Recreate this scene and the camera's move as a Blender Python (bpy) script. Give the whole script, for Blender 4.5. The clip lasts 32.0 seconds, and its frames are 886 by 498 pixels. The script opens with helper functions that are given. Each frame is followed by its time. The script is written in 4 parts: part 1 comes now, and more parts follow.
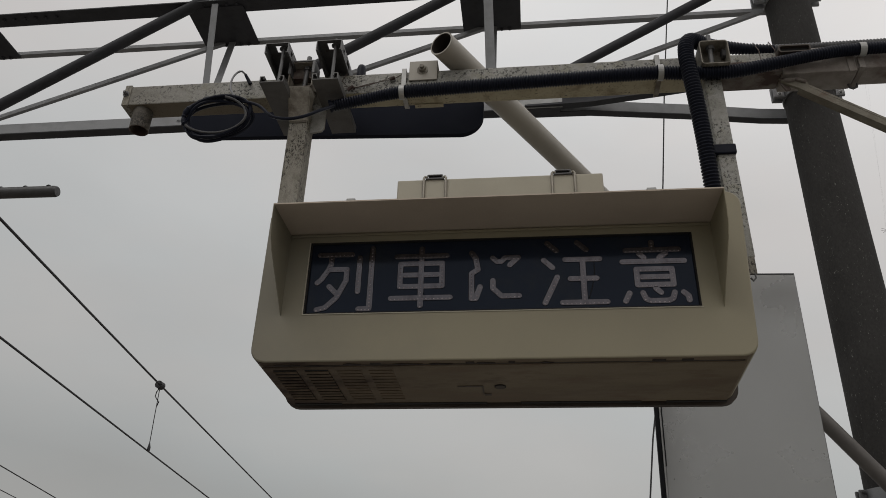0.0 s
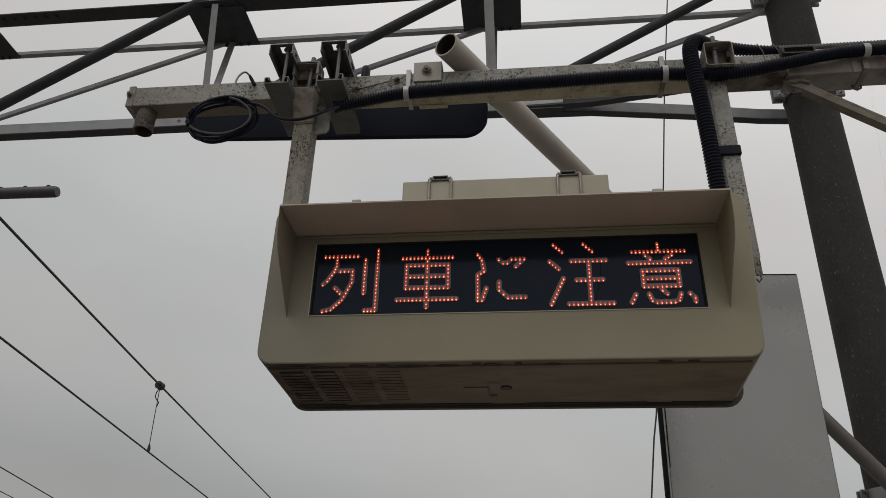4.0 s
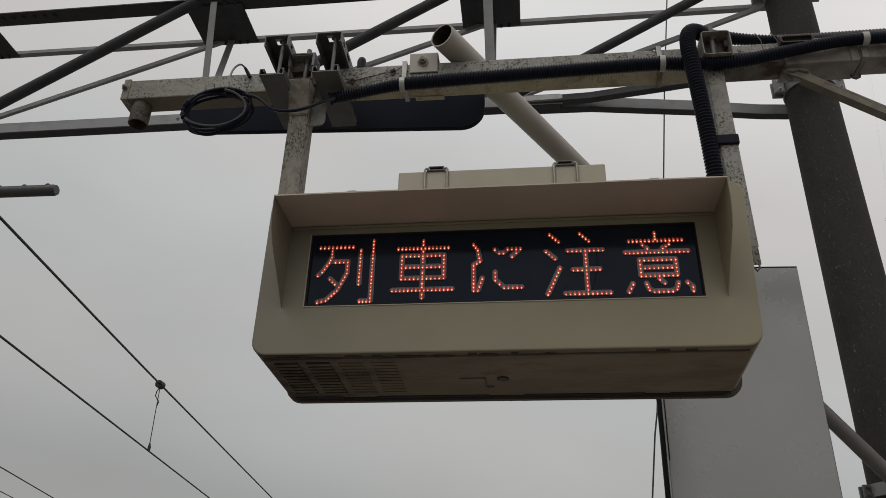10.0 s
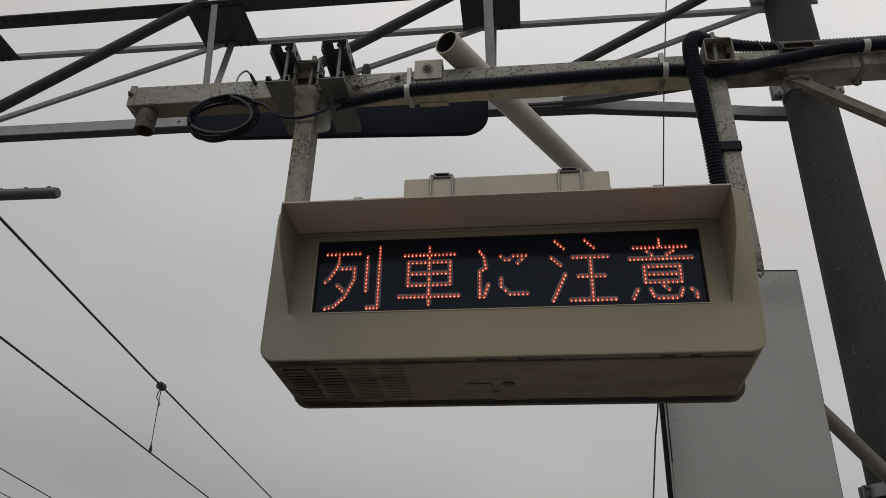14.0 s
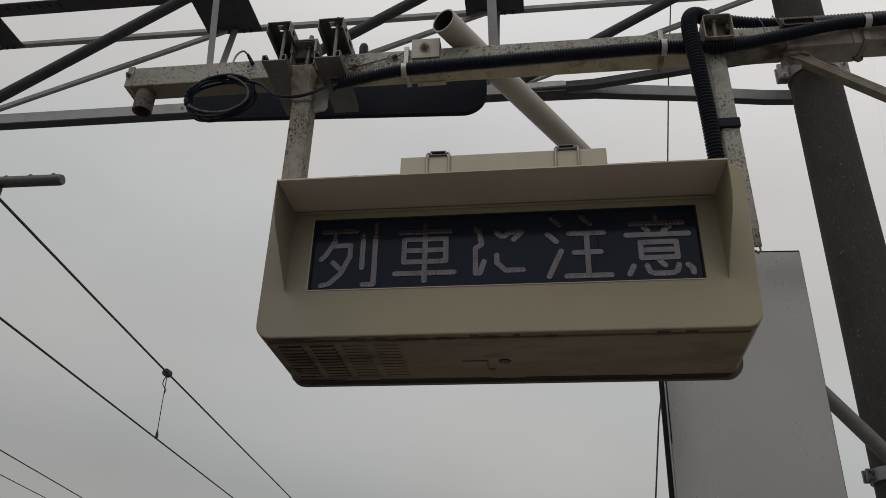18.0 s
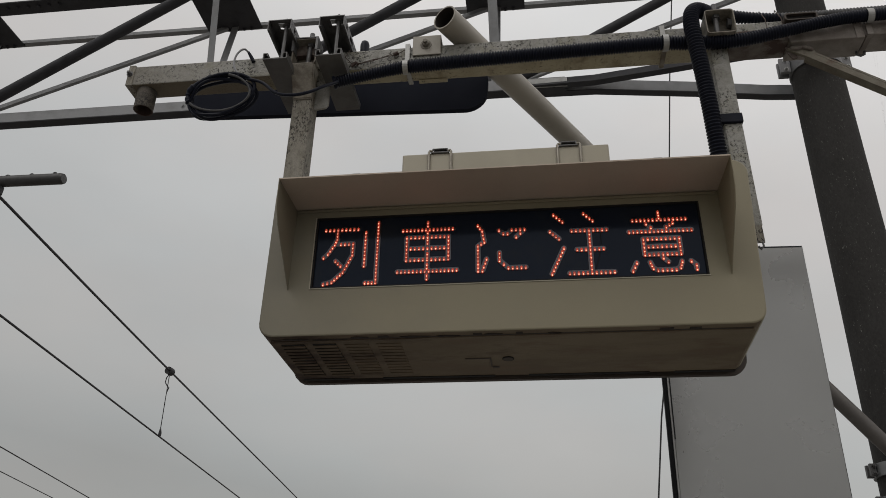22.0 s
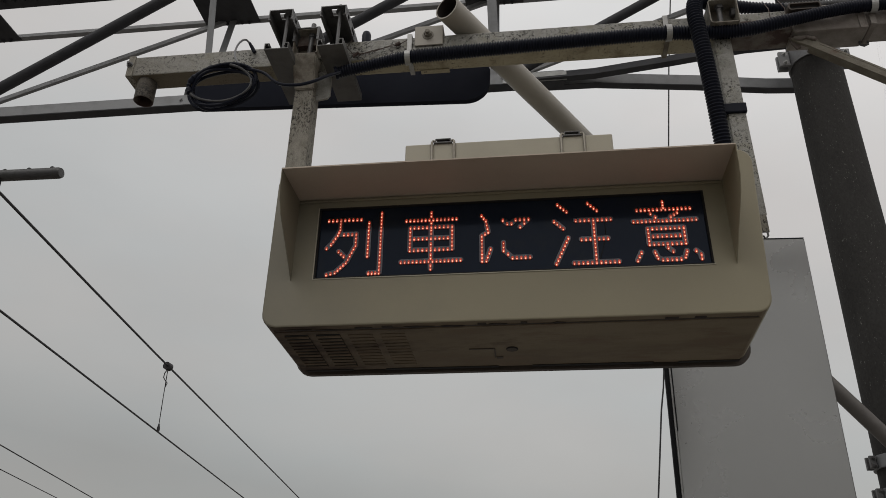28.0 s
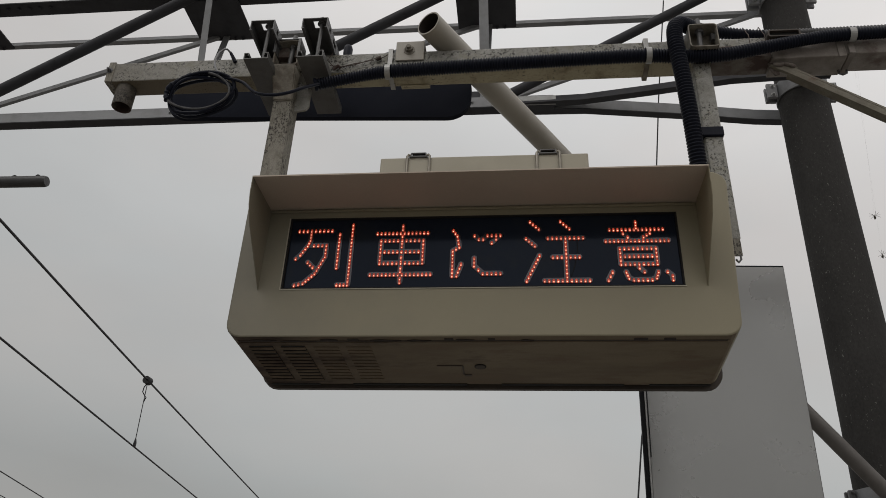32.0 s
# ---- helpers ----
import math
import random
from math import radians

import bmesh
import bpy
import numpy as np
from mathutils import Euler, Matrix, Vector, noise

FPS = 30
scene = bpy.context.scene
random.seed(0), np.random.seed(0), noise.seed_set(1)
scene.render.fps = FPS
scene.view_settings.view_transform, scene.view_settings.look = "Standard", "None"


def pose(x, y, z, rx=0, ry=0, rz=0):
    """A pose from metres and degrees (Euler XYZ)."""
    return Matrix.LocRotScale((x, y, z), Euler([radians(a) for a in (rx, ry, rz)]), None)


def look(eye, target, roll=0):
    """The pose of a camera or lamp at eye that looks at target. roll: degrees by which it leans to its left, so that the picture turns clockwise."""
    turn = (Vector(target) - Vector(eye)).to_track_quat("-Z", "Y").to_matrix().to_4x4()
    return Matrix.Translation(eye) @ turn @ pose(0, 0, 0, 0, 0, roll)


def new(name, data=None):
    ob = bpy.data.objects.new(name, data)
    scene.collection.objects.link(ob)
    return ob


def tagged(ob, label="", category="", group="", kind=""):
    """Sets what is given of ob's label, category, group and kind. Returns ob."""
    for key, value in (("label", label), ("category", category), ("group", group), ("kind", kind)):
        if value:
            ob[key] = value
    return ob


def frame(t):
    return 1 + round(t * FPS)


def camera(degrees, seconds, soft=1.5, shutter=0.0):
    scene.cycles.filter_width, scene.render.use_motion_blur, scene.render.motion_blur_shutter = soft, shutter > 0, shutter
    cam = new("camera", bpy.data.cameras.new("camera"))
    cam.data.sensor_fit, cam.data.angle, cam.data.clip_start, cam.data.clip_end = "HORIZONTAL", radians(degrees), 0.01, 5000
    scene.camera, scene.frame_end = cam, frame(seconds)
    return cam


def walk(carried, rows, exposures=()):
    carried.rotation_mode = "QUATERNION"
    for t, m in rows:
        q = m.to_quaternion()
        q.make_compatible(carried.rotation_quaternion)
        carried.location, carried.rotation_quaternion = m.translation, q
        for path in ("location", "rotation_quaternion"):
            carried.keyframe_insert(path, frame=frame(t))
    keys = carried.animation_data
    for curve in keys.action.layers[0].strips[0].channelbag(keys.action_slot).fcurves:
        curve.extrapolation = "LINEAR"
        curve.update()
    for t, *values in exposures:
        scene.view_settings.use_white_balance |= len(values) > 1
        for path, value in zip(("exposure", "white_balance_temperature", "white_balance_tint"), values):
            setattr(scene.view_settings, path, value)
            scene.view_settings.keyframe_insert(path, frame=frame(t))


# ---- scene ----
cam = camera(59.9, 32.0, soft=0.5)
PATH = [
    (0, (0.2637, 0.1445, 1.7444), (0.0555, 1.8860, 2.6991), 1.60),
    (0.5, (0.2643, 0.1393, 1.7488), (0.0566, 1.8823, 2.7032), 1.56),
    (1, (0.2565, 0.1321, 1.7582), (0.0504, 1.8791, 2.7118), 1.46),
    (1.5, (0.2546, 0.1308, 1.7624), (0.0489, 1.8785, 2.7158), 1.50),
    (2, (0.2499, 0.1345, 1.7573), (0.0451, 1.8823, 2.7122), 1.44),
    (2.5, (0.2438, 0.1425, 1.7493), (0.0407, 1.8866, 2.7051), 1.43),
    (3, (0.2439, 0.1415, 1.7502), (0.0402, 1.8884, 2.7051), 1.49),
    (3.5, (0.2393, 0.1414, 1.7477), (0.0377, 1.8860, 2.7026), 1.47),
    (5.5, (0.2389, 0.1259, 1.7482), (0.0370, 1.8692, 2.7022), 1.43),
    (6, (0.2457, 0.1336, 1.7464), (0.0425, 1.8731, 2.6996), 1.43),
    (6.5, (0.2471, 0.1409, 1.7403), (0.0436, 1.8828, 2.6975), 1.40),
    (7, (0.2444, 0.1349, 1.7440), (0.0422, 1.8765, 2.6989), 1.38),
    (7.5, (0.2441, 0.1339, 1.7413), (0.0410, 1.8755, 2.6948), 1.36),
    (8, (0.2406, 0.1422, 1.7299), (0.0371, 1.8840, 2.6864), 1.37),
    (8.5, (0.2518, 0.1441, 1.7357), (0.0454, 1.8848, 2.6903), 1.46),
    (9, (0.2441, 0.1540, 1.7258), (0.0388, 1.8977, 2.6838), 1.38),
    (9.5, (0.2493, 0.1636, 1.7231), (0.0431, 1.9088, 2.6834), 1.37),
    (10, (0.2554, 0.1694, 1.7268), (0.0477, 1.9144, 2.6867), 1.35),
    (10.5, (0.2482, 0.1754, 1.7220), (0.0422, 1.9253, 2.6851), 1.32),
    (11, (0.2418, 0.1734, 1.7318), (0.0372, 1.9202, 2.6916), 1.24),
    (11.5, (0.2386, 0.1589, 1.7351), (0.0339, 1.9053, 2.6939), 1.30),
    (12, (0.2415, 0.1583, 1.7325), (0.0363, 1.9032, 2.6910), 1.30),
    (12.5, (0.2435, 0.1525, 1.7354), (0.0386, 1.8972, 2.6941), 1.28),
    (13, (0.2369, 0.1481, 1.7354), (0.0344, 1.8904, 2.6922), 1.23),
    (13.5, (0.2349, 0.1411, 1.7392), (0.0332, 1.8846, 2.6940), 1.16),
    (14, (0.2332, 0.1387, 1.7365), (0.0325, 1.8825, 2.6919), 1.14),
    (14.5, (0.2274, 0.1384, 1.7369), (0.0279, 1.8802, 2.6911), 1.10),
    (16.5, (0.2460, 0.1514, 1.7160), (0.0309, 1.9035, 2.6545), 1.31),
    (17, (0.2510, 0.1527, 1.7161), (0.0357, 1.9043, 2.6544), 1.29),
    (17.5, (0.2625, 0.1713, 1.7013), (0.0406, 1.9222, 2.6377), 1.34),
    (18, (0.2666, 0.1660, 1.7046), (0.0441, 1.9168, 2.6387), 1.31),
    (18.5, (0.2622, 0.1634, 1.7022), (0.0369, 1.9180, 2.6352), 1.28),
    (19, (0.2612, 0.1704, 1.7017), (0.0319, 1.9253, 2.6291), 1.28),
    (19.5, (0.2518, 0.1670, 1.7026), (0.0238, 1.9257, 2.6298), 1.20),
    (20, (0.2550, 0.1665, 1.7065), (0.0269, 1.9231, 2.6325), 1.21),
    (20.5, (0.2603, 0.1620, 1.7074), (0.0323, 1.9214, 2.6351), 1.14),
    (21, (0.2686, 0.1575, 1.7163), (0.0401, 1.9174, 2.6414), 1.10),
    (21.5, (0.2668, 0.1618, 1.7150), (0.0392, 1.9173, 2.6396), 1.11),
    (22, (0.2630, 0.1663, 1.7083), (0.0364, 1.9238, 2.6359), 1.06),
    (22.5, (0.2607, 0.1618, 1.7131), (0.0351, 1.9209, 2.6393), 1.03),
    (23, (0.2643, 0.1649, 1.7066), (0.0394, 1.9228, 2.6330), 1.02),
    (23.5, (0.2720, 0.1632, 1.7086), (0.0460, 1.9201, 2.6322), 1.00),
    (24, (0.2772, 0.1709, 1.7020), (0.0493, 1.9293, 2.6229), 1.05),
    (24.5, (0.2849, 0.1752, 1.7006), (0.0566, 1.9352, 2.6232), 1.05),
    (25, (0.2909, 0.1764, 1.6971), (0.0615, 1.9378, 2.6205), 0.98),
    (25.5, (0.2808, 0.1806, 1.6922), (0.0534, 1.9459, 2.6120), 0.93),
    (27.5, (0.2579, 0.1760, 1.7071), (0.0366, 1.9422, 2.6272), 0.82),
    (28, (0.2406, 0.1803, 1.6954), (0.0230, 1.9433, 2.6157), 0.84),
    (28.5, (0.2510, 0.1794, 1.6996), (0.0339, 1.9442, 2.6210), 0.96),
    (29, (0.2481, 0.1860, 1.6948), (0.0324, 1.9519, 2.6192), 0.96),
    (29.5, (0.2662, 0.1855, 1.7061), (0.0506, 1.9517, 2.6310), 1.24),
    (30, (0.2754, 0.1883, 1.7035), (0.0779, 1.9435, 2.6515), 2.02),
    (30.5, (0.2756, 0.2010, 1.6904), (0.0769, 1.9500, 2.6469), 2.22),
    (31, (0.2863, 0.2072, 1.6896), (0.0849, 1.9577, 2.6505), 2.22),
    (31.5, (0.2971, 0.2094, 1.6909), (0.0945, 1.9519, 2.6673), 2.39),
    (32, (0.3037, 0.2227, 1.6822), (0.1018, 1.9609, 2.6625), 2.41),
]
walk(cam, [(t, look(e, g, r)) for t, e, g, r in PATH])

# ---- light ----
world = bpy.data.worlds.new("overcast_sky")
scene.world = world
world.use_nodes = True
wn, wl = world.node_tree.nodes, world.node_tree.links
wn.clear()
w_out = wn.new("ShaderNodeOutputWorld")
w_bg = wn.new("ShaderNodeBackground")
w_sky = wn.new("ShaderNodeTexSky")
w_sky.sky_type, w_sky.sun_disc = "NISHITA", False
w_sky.sun_elevation, w_sky.sun_rotation = radians(48), radians(150)
w_sky.air_density, w_sky.dust_density = 1.5, 4.0
w_sky_dim = wn.new("ShaderNodeMix")
w_sky_dim.data_type, w_sky_dim.blend_type = "RGBA", "MULTIPLY"
w_sky_dim.inputs[0].default_value = 1.0
w_sky_dim.inputs[7].default_value = (0.07, 0.07, 0.07, 1)
w_co = wn.new("ShaderNodeTexCoord")
w_map = wn.new("ShaderNodeMapping")
w_map.inputs["Scale"].default_value = (1.0, 1.0, 2.2)
w_noise = wn.new("ShaderNodeTexNoise")
w_noise.inputs["Scale"].default_value = 1.7
w_noise.inputs["Detail"].default_value = 5.0
w_noise.inputs["Roughness"].default_value = 0.5
w_tilt = wn.new("ShaderNodeVectorMath")
w_tilt.operation = "DOT_PRODUCT"
w_tilt.inputs[1].default_value = (0.22, -0.10, 0.97)
w_ramp = wn.new("ShaderNodeValToRGB")
cr = w_ramp.color_ramp
cr.elements[0].position, cr.elements[0].color = 0.0, (0.335, 0.34, 0.335, 1)
cr.elements[1].position, cr.elements[1].color = 0.85, (0.93, 0.905, 0.893, 1)
for at, c in ((0.06, (0.395, 0.400, 0.394)), (0.13, (0.435, 0.440, 0.434)), (0.20, (0.458, 0.463, 0.458)), (0.45, (0.57, 0.563, 0.556)), (0.62, (0.778, 0.765, 0.756))):
    cr.elements.new(at).color = (*c, 1)
w_cloud = wn.new("ShaderNodeMapRange")
w_cloud.inputs["From Min"].default_value, w_cloud.inputs["From Max"].default_value = 0.3, 0.7
w_cloud.inputs["To Min"].default_value, w_cloud.inputs["To Max"].default_value = 0.915, 1.07
w_mul = wn.new("ShaderNodeMix")
w_mul.data_type, w_mul.blend_type = "RGBA", "MULTIPLY"
w_mul.inputs[0].default_value = 1.0
w_mix = wn.new("ShaderNodeMix")
w_mix.data_type = "RGBA"
w_mix.inputs[0].default_value = 0.92
wl.new(w_co.outputs["Generated"], w_map.inputs["Vector"])
wl.new(w_co.outputs["Generated"], w_tilt.inputs[0])
wl.new(w_map.outputs[0], w_noise.inputs["Vector"])
wl.new(w_noise.outputs[0], w_cloud.inputs["Value"])
wl.new(w_tilt.outputs["Value"], w_ramp.inputs[0])
wl.new(w_ramp.outputs[0], w_mul.inputs[6])
wl.new(w_cloud.outputs[0], w_mul.inputs[7])
wl.new(w_sky.outputs[0], w_sky_dim.inputs[6])
wl.new(w_sky_dim.outputs[2], w_mix.inputs[6])
w_noise2 = wn.new("ShaderNodeTexNoise")
w_noise2.inputs["Scale"].default_value = 3.1
w_noise2.inputs["Detail"].default_value = 4.0
w_tint = wn.new("ShaderNodeValToRGB")
w_tint.color_ramp.elements[0].position, w_tint.color_ramp.elements[0].color = 0.35, (0.976, 0.985, 0.985, 1)
w_tint.color_ramp.elements[1].position, w_tint.color_ramp.elements[1].color = 0.62, (1.013, 0.985, 0.968, 1)
w_mul2 = wn.new("ShaderNodeMix")
w_mul2.data_type, w_mul2.blend_type = "RGBA", "MULTIPLY"
w_mul2.inputs[0].default_value = 1.0
wl.new(w_map.outputs[0], w_noise2.inputs["Vector"])
wl.new(w_noise2.outputs[0], w_tint.inputs[0])
wl.new(w_mul.outputs[2], w_mul2.inputs[6])
wl.new(w_tint.outputs[0], w_mul2.inputs[7])
wl.new(w_mul2.outputs[2], w_mix.inputs[7])
wl.new(w_mix.outputs[2], w_bg.inputs["Color"])
w_bg.inputs["Strength"].default_value = 1.025
wl.new(w_bg.outputs[0], w_out.inputs["Surface"])

sun = new("sun", bpy.data.lights.new("sun", "SUN"))
sun.data.energy, sun.data.angle, sun.data.color = 0.4, radians(25), (1.0, 0.97, 0.92)
sun.matrix_world = look((0, 0, 20), (8, 14, 0))


# ---- materials ----
def mat(name, base, rough=0.6, metal=0.0, dark=None, scale=12.0, low=0.45, high=0.7, grain=0.12, bump=0.15,
        bump_scale=180.0, stretch=(1, 1, 1), spec=0.5, speck=None, speck_scale=60.0, speck_at=0.66, stain=None,
        stain_scale=3.0, stain_at=0.55, coat=0.0, x_tone=None):
    """A worn surface: base colour, fine grain, stains of two sizes and a small relief."""
    m = bpy.data.materials.new(name)
    m.use_nodes = True
    nt = m.node_tree
    n, l = nt.nodes, nt.links
    b = n["Principled BSDF"]
    co = n.new("ShaderNodeTexCoord")
    mp = n.new("ShaderNodeMapping")
    mp.inputs["Scale"].default_value = stretch
    l.new(co.outputs["Object"], mp.inputs["Vector"])

    def tex(s, detail=6.0, roughness=0.6):
        t = n.new("ShaderNodeTexNoise")
        t.inputs["Scale"].default_value = s
        t.inputs["Detail"].default_value = detail
        t.inputs["Roughness"].default_value = roughness
        l.new(mp.outputs[0], t.inputs["Vector"])
        return t.outputs[0]

    def ramp(src, a, c):
        r = n.new("ShaderNodeMapRange")
        r.inputs["From Min"].default_value, r.inputs["From Max"].default_value = a, c
        l.new(src, r.inputs["Value"])
        return r.outputs[0]

    def mix(fac, a, c, blend="MIX"):
        x = n.new("ShaderNodeMix")
        x.data_type, x.blend_type = "RGBA", blend
        if isinstance(fac, float):
            x.inputs[0].default_value = fac
        else:
            l.new(fac, x.inputs[0])
        for i, v in ((6, a), (7, c)):
            if isinstance(v, tuple):
                x.inputs[i].default_value = (*v, 1)
            else:
                l.new(v, x.inputs[i])
        return x.outputs[2]

    dark = dark or tuple(0.75 * c for c in base)
    col = mix(ramp(tex(scale), low, high), base, dark)
    if stain:
        col = mix(ramp(tex(stain_scale, 8.0, 0.65), stain_at, stain_at + 0.12), col, stain)
    if x_tone:
        # a second colour, full at x_thick and gone by x_thin, ragged between
        x_thick, x_thin, colour, ragged = x_tone
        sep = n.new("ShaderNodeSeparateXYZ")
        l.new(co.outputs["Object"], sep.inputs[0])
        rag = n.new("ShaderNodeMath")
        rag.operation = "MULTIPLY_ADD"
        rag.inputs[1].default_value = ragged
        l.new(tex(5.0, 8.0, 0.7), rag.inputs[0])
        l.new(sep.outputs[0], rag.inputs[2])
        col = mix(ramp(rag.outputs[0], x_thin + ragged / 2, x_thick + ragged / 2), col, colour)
    if speck:
        both = n.new("ShaderNodeMath")
        both.operation = "MULTIPLY"
        l.new(ramp(tex(speck_scale, 5.0, 0.75), speck_at, speck_at + 0.05), both.inputs[0])
        l.new(ramp(tex(speck_scale * 0.11, 3.0, 0.6), 0.40, 0.56), both.inputs[1])
        col = mix(both.outputs[0], col, speck)
    g = 1.0 - grain
    fine = mix(ramp(tex(bump_scale * 1.7, 2.0), 0.3, 0.7), (g, g, g), (1.0, 1.0, 1.0))
    col = mix(1.0, col, fine, "MULTIPLY")
    l.new(col, b.inputs["Base Color"])
    rr = n.new("ShaderNodeMapRange")
    rr.inputs["To Min"].default_value, rr.inputs["To Max"].default_value = max(0.03, rough - 0.12), min(1.0, rough + 0.12)
    l.new(tex(scale * 2.3), rr.inputs["Value"])
    l.new(rr.outputs[0], b.inputs["Roughness"])
    b.inputs["Metallic"].default_value = metal
    b.inputs["Specular IOR Level"].default_value = spec
    b.inputs["Coat Weight"].default_value = coat
    bp = n.new("ShaderNodeBump")
    bp.inputs["Strength"].default_value = bump
    bp.inputs["Distance"].default_value = 0.002
    l.new(tex(bump_scale, 4.0), bp.inputs["Height"])
    l.new(bp.outputs[0], b.inputs["Normal"])
    return m


# The face turns darker and greyer towards its left end.
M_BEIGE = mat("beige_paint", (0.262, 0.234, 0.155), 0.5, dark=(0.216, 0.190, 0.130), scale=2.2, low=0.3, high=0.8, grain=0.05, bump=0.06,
              stain=(0.215, 0.192, 0.142), stain_scale=9.0, stain_at=0.66, x_tone=(-0.62, 0.02, (0.165, 0.152, 0.117), 0.6))
# Underside paint: brown stains, plus a darker base that stands in for shade.
M_BEIGE_UNDER = mat("stained_shaded_beige_paint", (0.204, 0.166, 0.114), 0.65, dark=(0.154, 0.121, 0.083), scale=5.0, low=0.40, high=0.60, grain=0.16, spec=0.2, bump=0.15,
                    stretch=(0.7, 2.0, 1), stain=(0.166, 0.122, 0.083), stain_scale=10.0, stain_at=0.53, x_tone=(-0.56, 0.02, (0.048, 0.031, 0.023), 2.6))
# Hood paint, paler and pinker than the case: bounced light painted in.
M_HOOD = mat("bounce_lit_hood_paint", (0.475, 0.405, 0.330), 0.55, dark=(0.400, 0.335, 0.270), scale=3.0, low=0.3, high=0.75, grain=0.08, bump=0.08)
M_CREAM = mat("cream_box_paint", (0.37, 0.342, 0.268), 0.45, dark=(0.325, 0.30, 0.232), scale=4.0, grain=0.06, bump=0.05)
M_PIPE = mat("beige_pipe_paint", (0.335, 0.310, 0.265), 0.45, dark=(0.285, 0.262, 0.222), scale=5.0, grain=0.08, bump=0.08)
# Shade inside the pipe, put into the bore's own dark brown.
M_BORE = mat("shade_dark_pipe_bore", (0.035, 0.028, 0.024), 0.9, dark=(0.02, 0.016, 0.014), scale=20.0)
M_GALV = mat("mossy_galvanised_steel", (0.325, 0.320, 0.294), 0.6, dark=(0.222, 0.215, 0.188), scale=26.0, metal=0.1, grain=0.25,
             speck=(0.026, 0.023, 0.018), speck_scale=105.0, speck_at=0.525, stain=(0.250, 0.240, 0.190), stain_scale=12.0, stain_at=0.52, bump=0.5,
             x_tone=(-1.20, -0.70, (0.185, 0.170, 0.142), 0.3))
# Beam underside, paler and yellower than the front: floor bounce painted in.
M_GALV_UNDER = mat("yellow_bounce_lit_beam_paint", (0.42, 0.38, 0.27), 0.6, dark=(0.32, 0.285, 0.195), scale=14.0, grain=0.18,
                   speck=(0.06, 0.05, 0.035), speck_scale=110.0, speck_at=0.56, stain=(0.20, 0.165, 0.105), stain_scale=9.0, stain_at=0.58, bump=0.4, x_tone=(-0.72, -0.30, (0.150, 0.125, 0.085), 0.45))
M_MOSS = mat("lichen_covered_steel", (0.300, 0.282, 0.240), 0.75, dark=(0.19, 0.172, 0.135), scale=34.0, grain=0.3,
             speck=(0.030, 0.024, 0.019), speck_scale=120.0, speck_at=0.51, stretch=(1.3, 1.3, 0.6), bump=0.6)
M_STUB = mat("pitted_brown_grey_steel", (0.098, 0.085, 0.068), 0.75, dark=(0.056, 0.047, 0.036), scale=34.0, grain=0.25,
             speck=(0.018, 0.015, 0.012), speck_scale=110.0, speck_at=0.48, bump=0.6)
M_ZINC = mat("dull_zinc", (0.36, 0.365, 0.36), 0.5, metal=0.35, dark=(0.26, 0.26, 0.25), scale=20.0, bump=0.12)
M_BRACKET = mat("dark_zinc_bracket", (0.120, 0.120, 0.122), 0.5, metal=0.3, dark=(0.082, 0.079, 0.078), scale=20.0, bump=0.2, speck=(0.05, 0.042, 0.034), speck_scale=40.0, speck_at=0.6)
M_BRACKET_PALE = mat("grey_zinc_channel", (0.112, 0.110, 0.108), 0.5, metal=0.3, dark=(0.078, 0.074, 0.070), scale=14.0, bump=0.2, speck=(0.06, 0.048, 0.038), speck_scale=30.0, speck_at=0.6)
M_RUST = mat("rusty_steel", (0.175, 0.155, 0.135), 0.8, dark=(0.11, 0.088, 0.075), scale=16.0, low=0.4, high=0.6,
             stain=(0.056, 0.033, 0.027), stain_scale=10.0, stain_at=0.44, bump=0.5)
M_STAINED = mat("stained_grey_brown_steel", (0.31, 0.285, 0.258), 0.6, dark=(0.18, 0.155, 0.135), scale=11.0, low=0.36, high=0.62, grain=0.15,
                stain=(0.12, 0.086, 0.072), stain_scale=9.0, stain_at=0.55, bump=0.3)
M_SADDLE = mat("rust_stained_saddle_steel", (0.29, 0.268, 0.225), 0.65, dark=(0.16, 0.14, 0.112), scale=22.0, low=0.4, high=0.62, grain=0.2,
               stain=(0.10, 0.075, 0.055), stain_scale=16.0, stain_at=0.55, bump=0.4)
M_EAR = mat("grey_zinc_band", (0.185, 0.187, 0.193), 0.5, metal=0.25, dark=(0.13, 0.13, 0.132), scale=14.0, bump=0.15, speck=(0.08, 0.07, 0.06), speck_scale=30.0, speck_at=0.62)
M_LOOP = mat("tarnished_wire", (0.27, 0.25, 0.21), 0.4, metal=0.4, dark=(0.19, 0.172, 0.14), scale=60.0)
M_STRUT = mat("rust_streaked_pale_steel", (0.190, 0.174, 0.134), 0.65, dark=(0.125, 0.108, 0.080), scale=18.0, low=0.4, high=0.65, grain=0.2,
              stain=(0.115, 0.073, 0.05), stain_scale=14.0, stain_at=0.56, bump=0.4)
M_BRACE = mat("brown_grey_pipe_paint", (0.095, 0.086, 0.079), 0.5, dark=(0.066, 0.060, 0.055), scale=9.0, bump=0.12)
M_GRIME = mat("black_brown_grime", (0.030, 0.021, 0.017), 0.8, dark=(0.018, 0.013, 0.011), scale=30.0, bump=0.3)
# Dark brown; on the rear cover it also stands in for shadow.
M_COVER = mat("dark_brown_and_shade", (0.062, 0.048, 0.038), 0.65, dark=(0.042, 0.032, 0.025), scale=7.0, bump=0.1)
